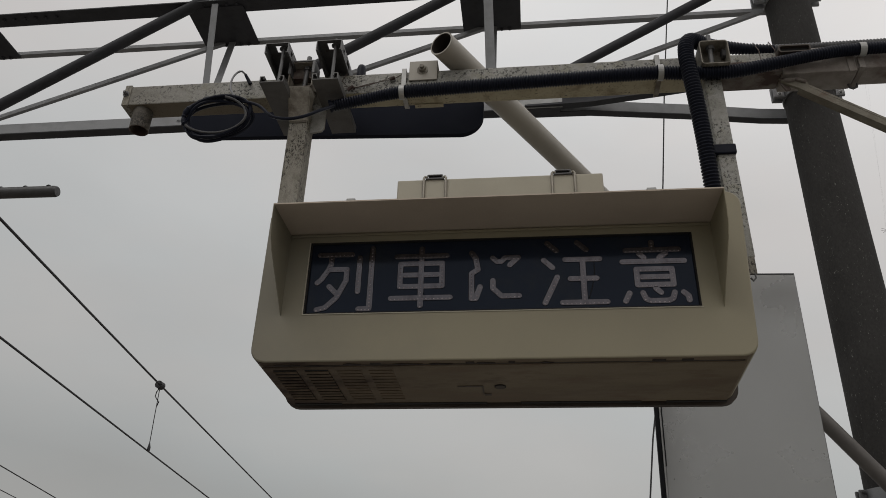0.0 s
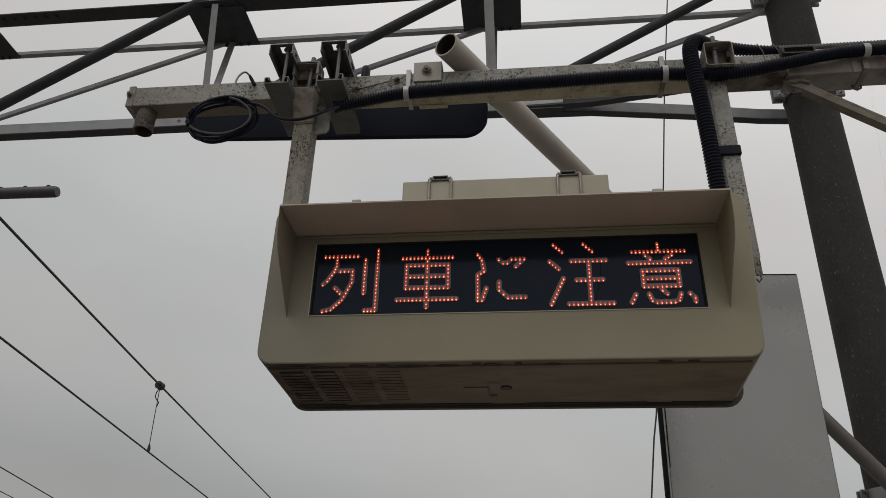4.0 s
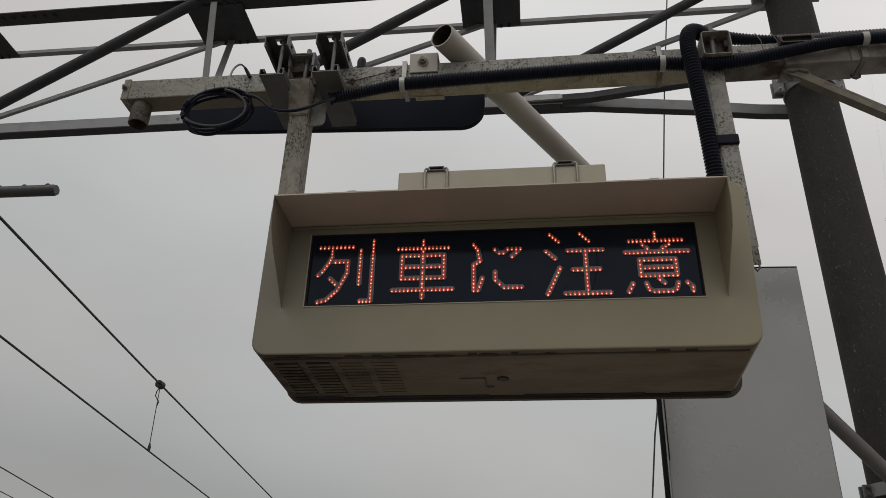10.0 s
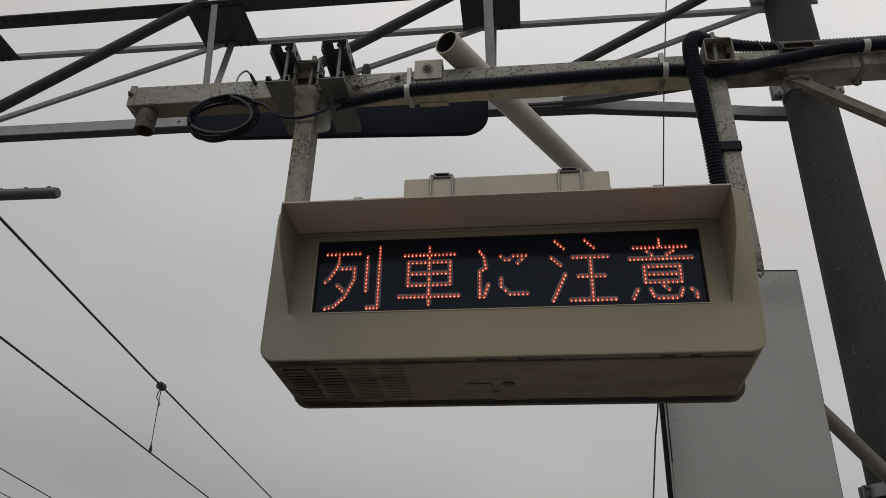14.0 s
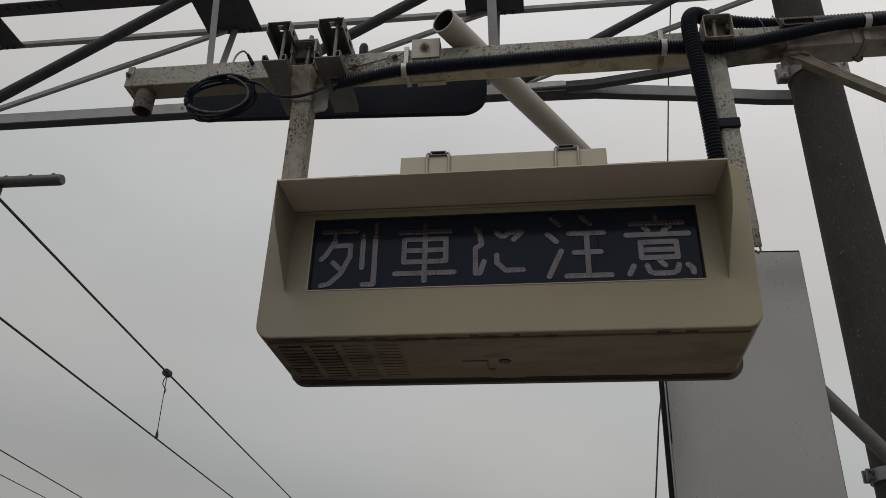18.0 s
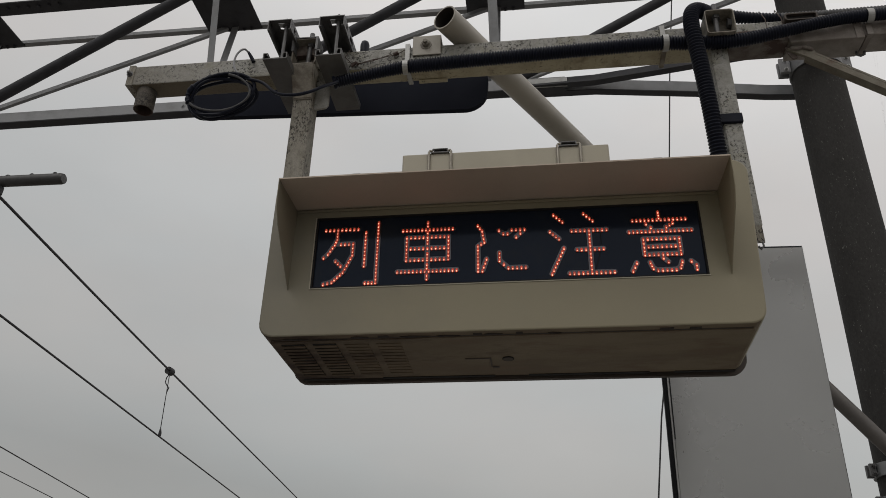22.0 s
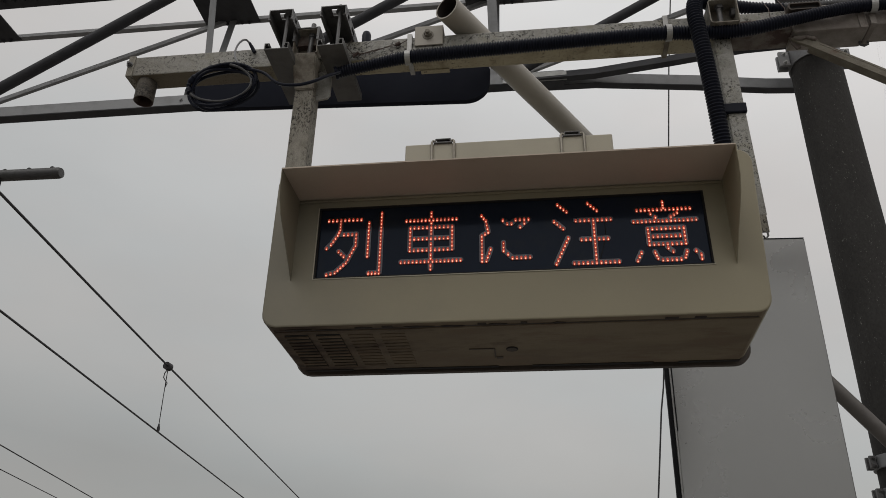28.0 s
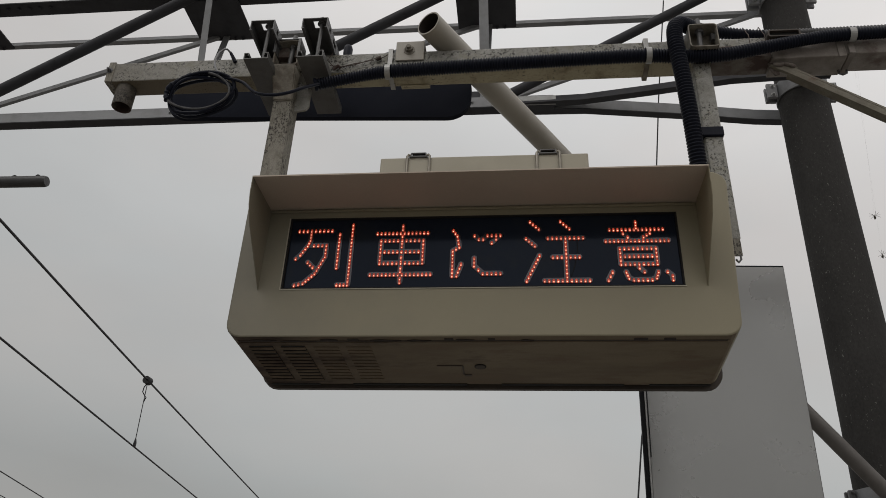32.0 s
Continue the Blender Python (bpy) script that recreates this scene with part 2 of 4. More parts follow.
M_TRUSS = mat("grey_painted_steel", (0.25, 0.256, 0.265), 0.55, metal=0.2, dark=(0.19, 0.193, 0.198), scale=7.0, bump=0.1,
              speck=(0.10, 0.085, 0.07), speck_scale=24.0, speck_at=0.66)
# Dark steel of tubes and plates; under chord and fork it paints shade.
M_TRUSS_DARK = mat("dark_steel_and_underside_shade", (0.046, 0.047, 0.053), 0.6, dark=(0.031, 0.032, 0.036), scale=7.0, bump=0.12, spec=0.25,
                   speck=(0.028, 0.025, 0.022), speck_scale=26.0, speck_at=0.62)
M_POLE = mat("weathered_dark_concrete", (0.045, 0.0435, 0.042), 0.92, dark=(0.032, 0.031, 0.030), scale=4.0, spec=0.2, grain=0.25,
             speck=(0.19, 0.185, 0.175), speck_scale=85.0, speck_at=0.615, bump=1.0, bump_scale=55.0, stretch=(1, 1, 0.55))
M_PANEL = mat("light_grey_panel_paint", (0.300, 0.303, 0.300), 0.30, metal=0.6, dark=(0.284, 0.287, 0.284), scale=1.3, low=0.2, high=0.8, grain=0.05, bump=0.03, spec=0.8)
M_PANEL_EDGE = mat("dark_panel_edge", (0.014, 0.015, 0.017), 0.7, scale=8.0, spec=0.12)
M_RUBBER = mat("black_plastic", (0.009, 0.011, 0.020), 0.42, dark=(0.013, 0.015, 0.024), scale=30.0, grain=0.2, bump=0.1, spec=0.11)
M_GREY_TUBE = mat("dusty_black_plastic", (0.068, 0.068, 0.071), 0.6, dark=(0.038, 0.038, 0.041), scale=30.0, bump=0.1)
M_NAVY = mat("matt_black_board", (0.015, 0.017, 0.025), 0.85, dark=(0.018, 0.020, 0.028), scale=6.0, bump=0.03, spec=0.06)
M_WIRE = mat("dark_copper_wire", (0.035, 0.035, 0.038), 0.6, metal=0.3, scale=40.0)
M_BAND = mat("bright_steel_band", (0.37, 0.37, 0.36), 0.4, metal=0.4, scale=30.0, dark=(0.30, 0.30, 0.29))
M_SCREEN = mat("black_display_face", (0.010, 0.013, 0.021), 0.10, dark=(0.012, 0.016, 0.025), scale=3.0, grain=0.0, bump=0.0, spec=0.15,
               stain=(0.016, 0.018, 0.022), stain_scale=6.0, stain_at=0.56)
M_LENS = mat("clear_lens_over_reflector", (0.118, 0.112, 0.122), 0.10, metal=0.95, dark=(0.080, 0.075, 0.084), scale=26.0, grain=0.35, bump=0.12, bump_scale=160.0, stretch=(2.2, 1, 0.5))
M_BEAD = mat("unlit_led_bead", (0.19, 0.165, 0.172), 0.25, metal=0.9, dark=(0.13, 0.11, 0.115), scale=90.0, grain=0.1, bump=0.1)
M_SLOT = mat("black_slot", (0.01, 0.009, 0.008), 0.9, scale=20.0)
M_INSULATOR = mat("dark_grey_insulator", (0.05, 0.05, 0.052), 0.5, scale=20.0, dark=(0.03, 0.03, 0.03))
M_FLOOR = mat("worn_concrete", (0.24, 0.235, 0.22), 0.9, dark=(0.18, 0.175, 0.165), scale=2.0, bump=0.6, speck=(0.16, 0.155, 0.15), speck_scale=110.0, speck_at=0.66)
M_BALLAST = mat("grey_brown_ballast", (0.19, 0.175, 0.155), 0.95, dark=(0.12, 0.11, 0.10), scale=9.0, bump=1.0, bump_scale=30.0)
M_SPIDER = mat("brown_spider", (0.03, 0.022, 0.012), 0.7, scale=200.0)

M_SCREEN.node_tree.nodes["Principled BSDF"].inputs["Specular Tint"].default_value = (0.74, 0.86, 1.10, 1)   # blue coating


def glow(name, base, colour, low, high):
    """A lit LED surface; each bead has a brightness of its own."""
    m = bpy.data.materials.new(name)
    m.use_nodes = True
    n, l = m.node_tree.nodes, m.node_tree.links
    b = n["Principled BSDF"]
    b.inputs["Base Color"].default_value = (*base, 1)
    b.inputs["Emission Color"].default_value = (*colour, 1)
    geo = n.new("ShaderNodeNewGeometry")
    r = n.new("ShaderNodeMapRange")
    r.inputs["To Min"].default_value, r.inputs["To Max"].default_value = low, high
    l.new(geo.outputs["Random Per Island"], r.inputs["Value"])
    l.new(r.outputs[0], b.inputs["Emission Strength"])
    return m


M_LED = glow("lit_orange_led", (0.25, 0.04, 0.03), (1.0, 0.105, 0.05), 0.19, 0.38)
M_LED_CORE = glow("lit_led_core", (0.6, 0.2, 0.1), (1.0, 0.44, 0.28), 1.2, 2.6)


# ---- builders ----
def part(name, bm, material, parent=None, label="", smooth=False):
    """One mesh object out of a bmesh, under a thing or a part."""
    me = bpy.data.meshes.new(name)
    bm.normal_update()
    bm.to_mesh(me)
    bm.free()
    me.materials.append(material)
    if smooth:
        me.shade_smooth()
        me.set_sharp_from_angle(angle=radians(38))
    ob = new(name, me)
    ob.parent = parent
    if label:
        ob["label"] = label
    return ob


def thing(name, at, label, category, group="", kind=""):
    ob = new(name)
    ob.location = at
    return tagged(ob, label, category, group, kind)


def add_box(bm, a, b, bevel=0.0, rot=None, pivot=(0, 0, 0)):
    lo, hi = Vector(a), Vector(b)
    r = bmesh.ops.create_cube(bm, size=1.0)
    vs = r["verts"]
    for v in vs:
        v.co = Vector(((lo[i] + hi[i]) / 2 + v.co[i] * (hi[i] - lo[i])) for i in range(3))
    if bevel:
        es = list({e for v in vs for e in v.link_edges})
        out = bmesh.ops.bevel(bm, geom=es, offset=bevel, segments=2, profile=0.5, affect="EDGES")
        vs = list({v for f in out["faces"] for v in f.verts} | {v for v in vs if v.is_valid})
    if rot is not None:
        bmesh.ops.transform(bm, matrix=Matrix.Translation(pivot) @ rot.to_4x4() @ Matrix.Translation(-Vector(pivot)), verts=vs)
    return vs


def box(a, b, bevel=0.0):
    bm = bmesh.new()
    add_box(bm, a, b, bevel)
    return bm


def frame_of(d):
    """Two axes square to the way d."""
    d = d.normalized()
    up = Vector((0, 0, 1)) if abs(d.z) < 0.95 else Vector((0, 1, 0))
    u = d.cross(up).normalized()
    return u, u.cross(d).normalized()


def add_sweep(bm, pts, radii, seg=10, caps=True):
    """A round tube along pts; radii is a number or a list."""
    pts = [Vector(p) for p in pts]
    if isinstance(radii, (int, float)):
        radii = [radii] * len(pts)
    rings = []
    u = None
    for i, p in enumerate(pts):
        d = pts[min(i + 1, len(pts) - 1)] - pts[max(i - 1, 0)]
        if u is None:
            u, v = frame_of(d)
        else:
            d = d.normalized()
            u = (u - d * u.dot(d)).normalized()
            v = u.cross(d).normalized()
        rings.append([bm.verts.new(p + radii[i] * (math.cos(2 * math.pi * k / seg) * u + math.sin(2 * math.pi * k / seg) * v)) for k in range(seg)])
    for a, b in zip(rings, rings[1:]):
        for k in range(seg):
            bm.faces.new((a[k], a[(k + 1) % seg], b[(k + 1) % seg], b[k]))
    if caps:
        bm.faces.new(rings[0][::-1])
        bm.faces.new(rings[-1])


def sweep(pts, radii, seg=10, caps=True):
    bm = bmesh.new()
    add_sweep(bm, pts, radii, seg, caps)
    bmesh.ops.recalc_face_normals(bm, faces=bm.faces)
    return bm


def add_profile(bm, p, q, outline, u=None, v=None):
    """A bar from p to q with a flat closed outline [(a, b), ...] in its cross axes u, v."""
    p, q = Vector(p), Vector(q)
    if u is None:
        u, v = frame_of(q - p)
    else:
        u, v = Vector(u), Vector(v)
    ra = [bm.verts.new(p + a * u + b * v) for a, b in outline]
    rb = [bm.verts.new(q + a * u + b * v) for a, b in outline]
    n = len(outline)
    for k in range(n):
        bm.faces.new((ra[k], ra[(k + 1) % n], rb[(k + 1) % n], rb[k]))
    bm.faces.new(ra[::-1])
    bm.faces.new(rb)


def bar(p, q, outline, u=None, v=None):
    bm = bmesh.new()
    add_profile(bm, p, q, outline, u, v)
    bmesh.ops.recalc_face_normals(bm, faces=bm.faces)
    return bm


def angle_outline(s, t, fu=1, fv=1):
    return [(0, 0), (fu * s, 0), (fu * s, fv * t), (fu * t, fv * t), (fu * t, fv * s), (0, fv * s)]


def curve_points(ctrl, step=0.004):
    """A smooth line (Catmull-Rom) through control points, at even steps."""
    c = [Vector(p) for p in ctrl]
    c = [2 * c[0] - c[1]] + c + [2 * c[-1] - c[-2]]
    raw = []
    for i in range(1, len(c) - 2):
        p0, p1, p2, p3 = c[i - 1:i + 3]
        n = max(4, int((p2 - p1).length / 0.01))
        for k in range(n):
            t = k / n
            raw.append(0.5 * ((2 * p1) + (p2 - p0) * t + (2 * p0 - 5 * p1 + 4 * p2 - p3) * t * t + (3 * p1 - p0 - 3 * p2 + p3) * t ** 3))
    raw.append(c[-2])
    out, left = [raw[0]], step
    for a, b in zip(raw, raw[1:]):
        d, done = (b - a).length, 0.0
        while d - done >= left:
            done += left
            out.append(a.lerp(b, done / d))
            left = step
        left -= d - done
    return out


def rounded(w0, w1, z0, z1, r, n=5):
    """Outline of a rounded rectangle in x and z, clockwise from the lower left."""
    out = []
    for cx, cz, a0 in ((w1 - r, z0 + r, -90), (w1 - r, z1 - r, 0), (w0 + r, z1 - r, 90), (w0 + r, z0 + r, 180)):
        for k in range(n + 1):
            a = radians(a0 + 90 * k / n)
            out.append((cx + r * math.cos(a), cz + r * math.sin(a)))
    return out


def add_prism(bm, outline, y0, y1, cap0=True, cap1=True):
    a = [bm.verts.new((x, y0, z)) for x, z in outline]
    b = [bm.verts.new((x, y1, z)) for x, z in outline]
    n = len(outline)
    for k in range(n):
        bm.faces.new((a[k], a[(k + 1) % n], b[(k + 1) % n], b[k]))
    if cap0:
        bm.faces.new(a)
    if cap1:
        bm.faces.new(b[::-1])
    return a, b


def prism(outline, y0, y1):
    bm = bmesh.new()
    add_prism(bm, outline, y0, y1)
    bmesh.ops.recalc_face_normals(bm, faces=bm.faces)
    return bm


def bolt(parent, at, axis="y", r=0.008, h=0.008, stud=0.0, material=None):
    """A hexagon bolt head with a washer."""
    bm = bmesh.new()
    d = {"x": Vector((1, 0, 0)), "y": Vector((0, -1, 0)), "z": Vector((0, 0, 1)), "-z": Vector((0, 0, -1))}[axis]
    p = Vector(at)
    add_sweep(bm, [p, p + d * 0.002], r * 1.5, 14)
    add_sweep(bm, [p + d * 0.002, p + d * (0.002 + h)], r, 6)
    if stud:
        add_sweep(bm, [p + d * h, p + d * (h + stud)], r * 0.55, 8)
    bmesh.ops.recalc_face_normals(bm, faces=bm.faces)
    return part("bolt", bm, material or M_ZINC, parent)


# ---- ground and platform ----
bm = bmesh.new()
bmesh.ops.create_grid(bm, x_segments=2, y_segments=2, size=1500)
g = part("ground", bm, M_BALLAST)
g.location = (0, 0, -1.1)
tagged(g, "grey brown ballast ground beside the platform", "ground", kind="structure")
pf = part("platform", box((-1.2, -20, -1.096), (6.0, 30, 0.0), 0.02), M_FLOOR)
tagged(pf, "worn grey concrete station platform", "platform", kind="structure")

# ---- the LED warning sign ----
SX0, SX1, SZ0, SZ1 = -0.495, 0.8655, 2.465, 2.967   # housing
FY, RY = 2.075, 2.410                               # face and rear
DX0, DX1, DZ0, DZ1 = -0.358, 0.732, 2.607, 2.834    # display
HX0, HX1, HY, HZ = -0.423, 0.789, 1.900, 2.866      # hood
sign = thing("led_sign", (0, 0, 0), "beige metal LED sign with a hood, hung from a beam", "sign")

# housing: a rounded shell whose face has an opening for the display
bm = bmesh.new()
outer = rounded(SX0, SX1, SZ0, SZ1, 0.042)
inner = [(DX1, DZ0), (DX1, DZ1), (DX0, DZ1), (DX0, DZ0)]
a, b = add_prism(bm, outer, FY, RY, cap0=False)
iv = [bm.verts.new((x, FY, z)) for x, z in inner]
iw = [bm.verts.new((x, FY + 0.022, z)) for x, z in inner]
for k in range(4):
    bm.faces.new((iv[k], iv[(k + 1) % 4], iw[(k + 1) % 4], iw[k]))
n = len(outer) // 4
for k in range(4):
    arc = a[k * n:(k + 1) * n]
    bm.faces.new([*arc, iv[k]])
    bm.faces.new([arc[-1], a[((k + 1) * n) % len(a)], iv[(k + 1) % 4], iv[k]])
bmesh.ops.recalc_face_normals(bm, faces=bm.faces)
edges = [e for e in bm.edges if e.calc_length() > 0 and all(abs(v.co.y - FY) < 1e-5 for v in e.verts) and all(v in a for v in e.verts)
         and len(e.link_faces) == 2 and any(abs(f.normal.y) < 0.3 for f in e.link_faces)]
bmesh.ops.bevel(bm, geom=edges, offset=0.005, segments=3, profile=0.5, affect="EDGES")
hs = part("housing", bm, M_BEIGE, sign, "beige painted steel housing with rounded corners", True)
hs.data.materials.append(M_BEIGE_UNDER)
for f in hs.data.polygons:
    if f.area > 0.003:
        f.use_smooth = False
    # down-facing faces take the stained paint with the painted shade
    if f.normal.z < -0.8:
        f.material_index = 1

# display glass
part("display_panel", box((DX0 + 0.001, FY + 0.008, DZ0 + 0.001), (DX1 - 0.001, FY + 0.014, DZ1 - 0.001)), M_SCREEN, sign, "glossy black display face")
# thin black gasket round the display
for p, q in (((DX0, FY - 0.001, DZ0), (DX0 + 0.004, FY + 0.008, DZ1)), ((DX1 - 0.004, FY - 0.001, DZ0), (DX1, FY + 0.008, DZ1)),
             ((DX0 + 0.004, FY - 0.001, DZ0), (DX1 - 0.004, FY + 0.008, DZ0 + 0.003)), ((DX0 + 0.004, FY - 0.001, DZ1 - 0.003), (DX1 - 0.004, FY + 0.008, DZ1))):
    part("gasket", box(p, q), M_SLOT, sign)
for p, q in (((DX0 - 0.0035, FY - 0.002, DZ0 - 0.003), (DX0 - 0.0005, FY - 0.0002, DZ1 + 0.001)), ((DX0 - 0.0005, FY - 0.002, DZ0 - 0.003), (DX1 + 0.003, FY - 0.0002, DZ0 - 0.0005))):
    part("window_bead", box(p, q), M_CREAM, sign, "thin pale bead round the display")

# A wire's reflection in the glass, drawn as a thin dark strip.
part("reflected_wire_line", sweep(curve_points([(0.458, FY + 0.0075, 2.754), (0.457, FY + 0.0075, 2.715), (0.449, FY + 0.0075, 2.675), (0.434, FY + 0.0075, 2.630)], 0.01), 0.0011, 6), M_SLOT, sign, "thin dark line standing in for a wire's reflection")

# characters in LEDs: strokes on a grid of 6 mm, a LED every 12 mm
CH = [
    (-440, "((-13,12),(3,12)) ((-7,12),(-7,7),(-8,4),(-11,-1),(-13,-3)) ((-7,4),(1,4),(1,-2),(-3,-11),(-8,-16),(-12,-17)) ((-7,-5),(-3,-9)) ((7,10),(7,-8)) ((13,15),(13,-17),(8,-17))"),
    (-217, "((-12,10),(12,10)) ((-10,6),(10,6)) ((-10,6),(-10,-6)) ((10,6),(10,-6)) ((-10,-6),(10,-6)) ((-8,0),(8,0)) ((-14,-12),(14,-12)) ((0,14),(0,-16))"),
    (-7, "((-11,11),(-9,8),(-8,2),(-11,0),(-11,-13),(-9,-13),(-7,-7)) ((-1,8),(1,6),(3,6),(5,8),(11,8),(9,6),(7,4)) ((-1,-4),(-1,-8),(1,-10),(3,-12),(11,-12))"),
    (214, "((-12,15),(-8,11)) ((2,15),(6,11)) ((-14,6),(-10,2)) ((-8,-3),(-14,-16)) ((-4,6),(12,6)) ((-2,-4),(10,-4)) ((-6,-16),(14,-16)) ((4,6),(4,-16))"),
    (431, "((0,14),(0,11)) ((-12,10),(12,10)) ((-6,8),(-4,6)) ((6,8),(3,6)) ((-14,4),(14,4)) ((-8,0),(8,0)) ((-8,0),(-8,-8)) ((8,0),(8,-8)) ((-8,-8),(8,-8)) ((-6,-4),(6,-4)) ((-12,-12),(-14,-16)) ((-6,-12),(-5,-15),(-3,-16),(5,-16),(7,-15),(8,-12)) ((0,-8),(0,-10),(2,-12)) ((12,-12),(14,-14),(14,-16))"),
]


def strokes_of(text):
    out = []
    for s in text.split():
        nums = [int(v) for v in s.replace("(", "").replace(")", "").split(",")]
        out.append([(nums[i] * 0.006, nums[i + 1] * 0.006) for i in range(0, len(nums), 2)])
    return out


def dots_of(strokes):
    """LED places: even steps along each stroke, no two closer than 7 mm."""
    dots = []
    for s in strokes:
        for (x0, z0), (x1, z1) in zip(s, s[1:]):
            d = math.hypot(x1 - x0, z1 - z0)
            k = max(1, round(d / 0.0115))
            for i in range(k + 1):
                p = (x0 + (x1 - x0) * i / k, z0 + (z1 - z0) * i / k)
                if all(math.hypot(p[0] - q[0], p[1] - q[1]) > 0.0075 for q in dots):
                    dots.append(p)
    return dots


CX, CZ = 0.1885, (DZ0 + DZ1) / 2
LED_Y = FY + 0.008
lit_characters = []
for cx, text in CH:
    st = strokes_of(text)
    dots = dots_of(st)
    x0 = CX + cx * 0.001
    # lens strips: low rounded bars along the strokes, a little above the LEDs
    k = 0
    up = 0.0042
    for stroke in st:
        for (xa, za), (xb, zb) in zip(stroke, stroke[1:]):
            bm = bmesh.new()
            a0 = math.atan2(zb - za, xb - xa)
            rings = []
            for r, h in ((0.0086, 0.0), (0.0084, 0.0013), (0.0076, 0.0019)):
                ring = []
                for i in range(14):
                    c = (xa, za) if i < 7 else (xb, zb)
                    a = a0 + math.pi / 2 + (math.pi * i / 6 if i < 7 else math.pi + math.pi * (i - 7) / 6)
                    ring.append(bm.verts.new((x0 + c[0] + r * math.cos(a), LED_Y - h - 0.00003 * (k % 9), CZ + up + c[1] + r * math.sin(a))))
                rings.append(ring)
            for p, q in zip(rings, rings[1:]):
                for i in range(14):
                    bm.faces.new((p[i], p[(i + 1) % 14], q[(i + 1) % 14], q[i]))
            bm.faces.new(rings[-1])
            k += 1
            bmesh.ops.recalc_face_normals(bm, faces=bm.faces)
            part("led_stroke", bm, M_LENS, sign, "grey clear LED lens strip")
    # unlit beads, seen as small glints along the strips
    bm = bmesh.new()
    for x, z in dots:
        rings = []
        for r, h in ((0.0030, 0.0010), (0.0024, 0.0020), (0.0012, 0.0024)):
            rings.append([bm.verts.new((x0 + x + r * math.cos(k * math.pi / 4), LED_Y - h, CZ + z + r * math.sin(k * math.pi / 4))) for k in range(8)])
        for p, q in zip(rings, rings[1:]):
            for k in range(8):
                bm.faces.new((p[k], p[(k + 1) % 8], q[(k + 1) % 8], q[k]))
        bm.faces.new(rings[-1])
    bmesh.ops.recalc_face_normals(bm, faces=bm.faces)
    tagged(part("led_bead", bm, M_BEAD, sign, "small clear unlit LED beads", True), kind="stuff")
    # the glowing beads: a red drop-shaped lens with a bright spot low in it
    bm = bmesh.new()
    for x, z in dots:
        rings = []
        for w, lo, hi, h in ((0.0040, 0.0050, 0.0085, 0.0), (0.0036, 0.0046, 0.0072, 0.0012), (0.0016, 0.0034, 0.0002, 0.0022)):
            ring = []
            for k in range(10):
                a = k * math.pi / 5
                ring.append(bm.verts.new((x0 + x + w * math.cos(a), -h, CZ + z + (hi if math.sin(a) > 0 else lo) * math.sin(a))))
            rings.append(ring)
        for p, q in zip(rings, rings[1:]):
            for k in range(10):
                bm.faces.new((p[k], p[(k + 1) % 10], q[(k + 1) % 10], q[k]))
        bm.faces.new(rings[-1]).material_index = 1
    bmesh.ops.recalc_face_normals(bm, faces=bm.faces)
    c = tagged(part("lit_character", bm, M_LED, sign, "flashing orange LEDs in the shape of a character"), kind="stuff")
    c.data.materials.append(M_LED_CORE)
    lit_characters.append(c)

# hood: top plate and two cheeks that taper downwards
bm = bmesh.new()
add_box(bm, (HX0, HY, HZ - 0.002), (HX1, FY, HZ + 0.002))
part("hood_top", bm, M_HOOD, sign, "beige hood plate with bounced light in its colour")
for x, s in ((HX0, 1), (HX1, -1)):
    side = [(FY, HZ + 0.002), (HY, HZ + 0.002), (HY + 0.001, HZ - 0.05), (HY + 0.008, HZ - 0.085), (HY + 0.03, HZ - 0.125), (FY, HZ - 0.262)]
    bm = bmesh.new()
    va = [bm.verts.new((x - s * 0.001, y, z)) for y, z in side]
    vb = [bm.verts.new((x + s * 0.001, y, z)) for y, z in side]
    for k in range(len(side)):
        j = (k + 1) % len(side)
        bm.faces.new((va[k], va[j], vb[j], vb[k]))
    bm.faces.new(va)
    bm.faces.new(vb[::-1])
    bmesh.ops.recalc_face_normals(bm, faces=bm.faces)
    part("hood_cheek", bm, M_BEIGE, sign)

part("hood_flange", box((HX0 + 0.004, FY - 0.006, 2.853), (HX1 - 0.004, FY - 0.0005, 2.8595), 0.001), M_BEIGE, sign, "thin flange under the hood")

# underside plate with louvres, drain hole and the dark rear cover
part("bottom_plate", box((SX0 + 0.03, FY + 0.03, SZ0 - 0.004), (SX1 - 0.03, RY - 0.01, SZ0 + 0.004)), M_BEIGE_UNDER, sign, "stained brown underside plate with shade painted in")
part("rear_cover", prism(rounded(SX0 - 0.001, SX1 + 0.019, SZ0 - 0.022, SZ1 - 0.02, 0.05), RY + 0.012, RY + 0.030), M_COVER, sign, "brown rear cover, its shadow painted in", True)
part("rear_seam", prism(rounded(SX0 + 0.006, SX1 + 0.009, SZ0 + 0.004, SZ1 - 0.02, 0.04), RY + 0.001, RY + 0.011), M_SLOT, sign, "black gap before the rear cover")
part("front_seam", box((SX0 + 0.035, FY + 0.024, SZ0 - 0.0012), (SX1 - 0.035, FY + 0.0295, SZ0 + 0.004)), M_COVER, sign, "dark seam along the front edge")
for x, w in ((-0.16, 0.03), (0.10, 0.024), (0.215, 0.018), (0.59, 0.035), (0.665, 0.03)):
    part("drain_notch", box((x, FY + 0.012, SZ0 - 0.0016), (x + w, FY + 0.0235, SZ0 + 0.004), 0.0012), M_GRIME, sign, "grime round a drain notch")
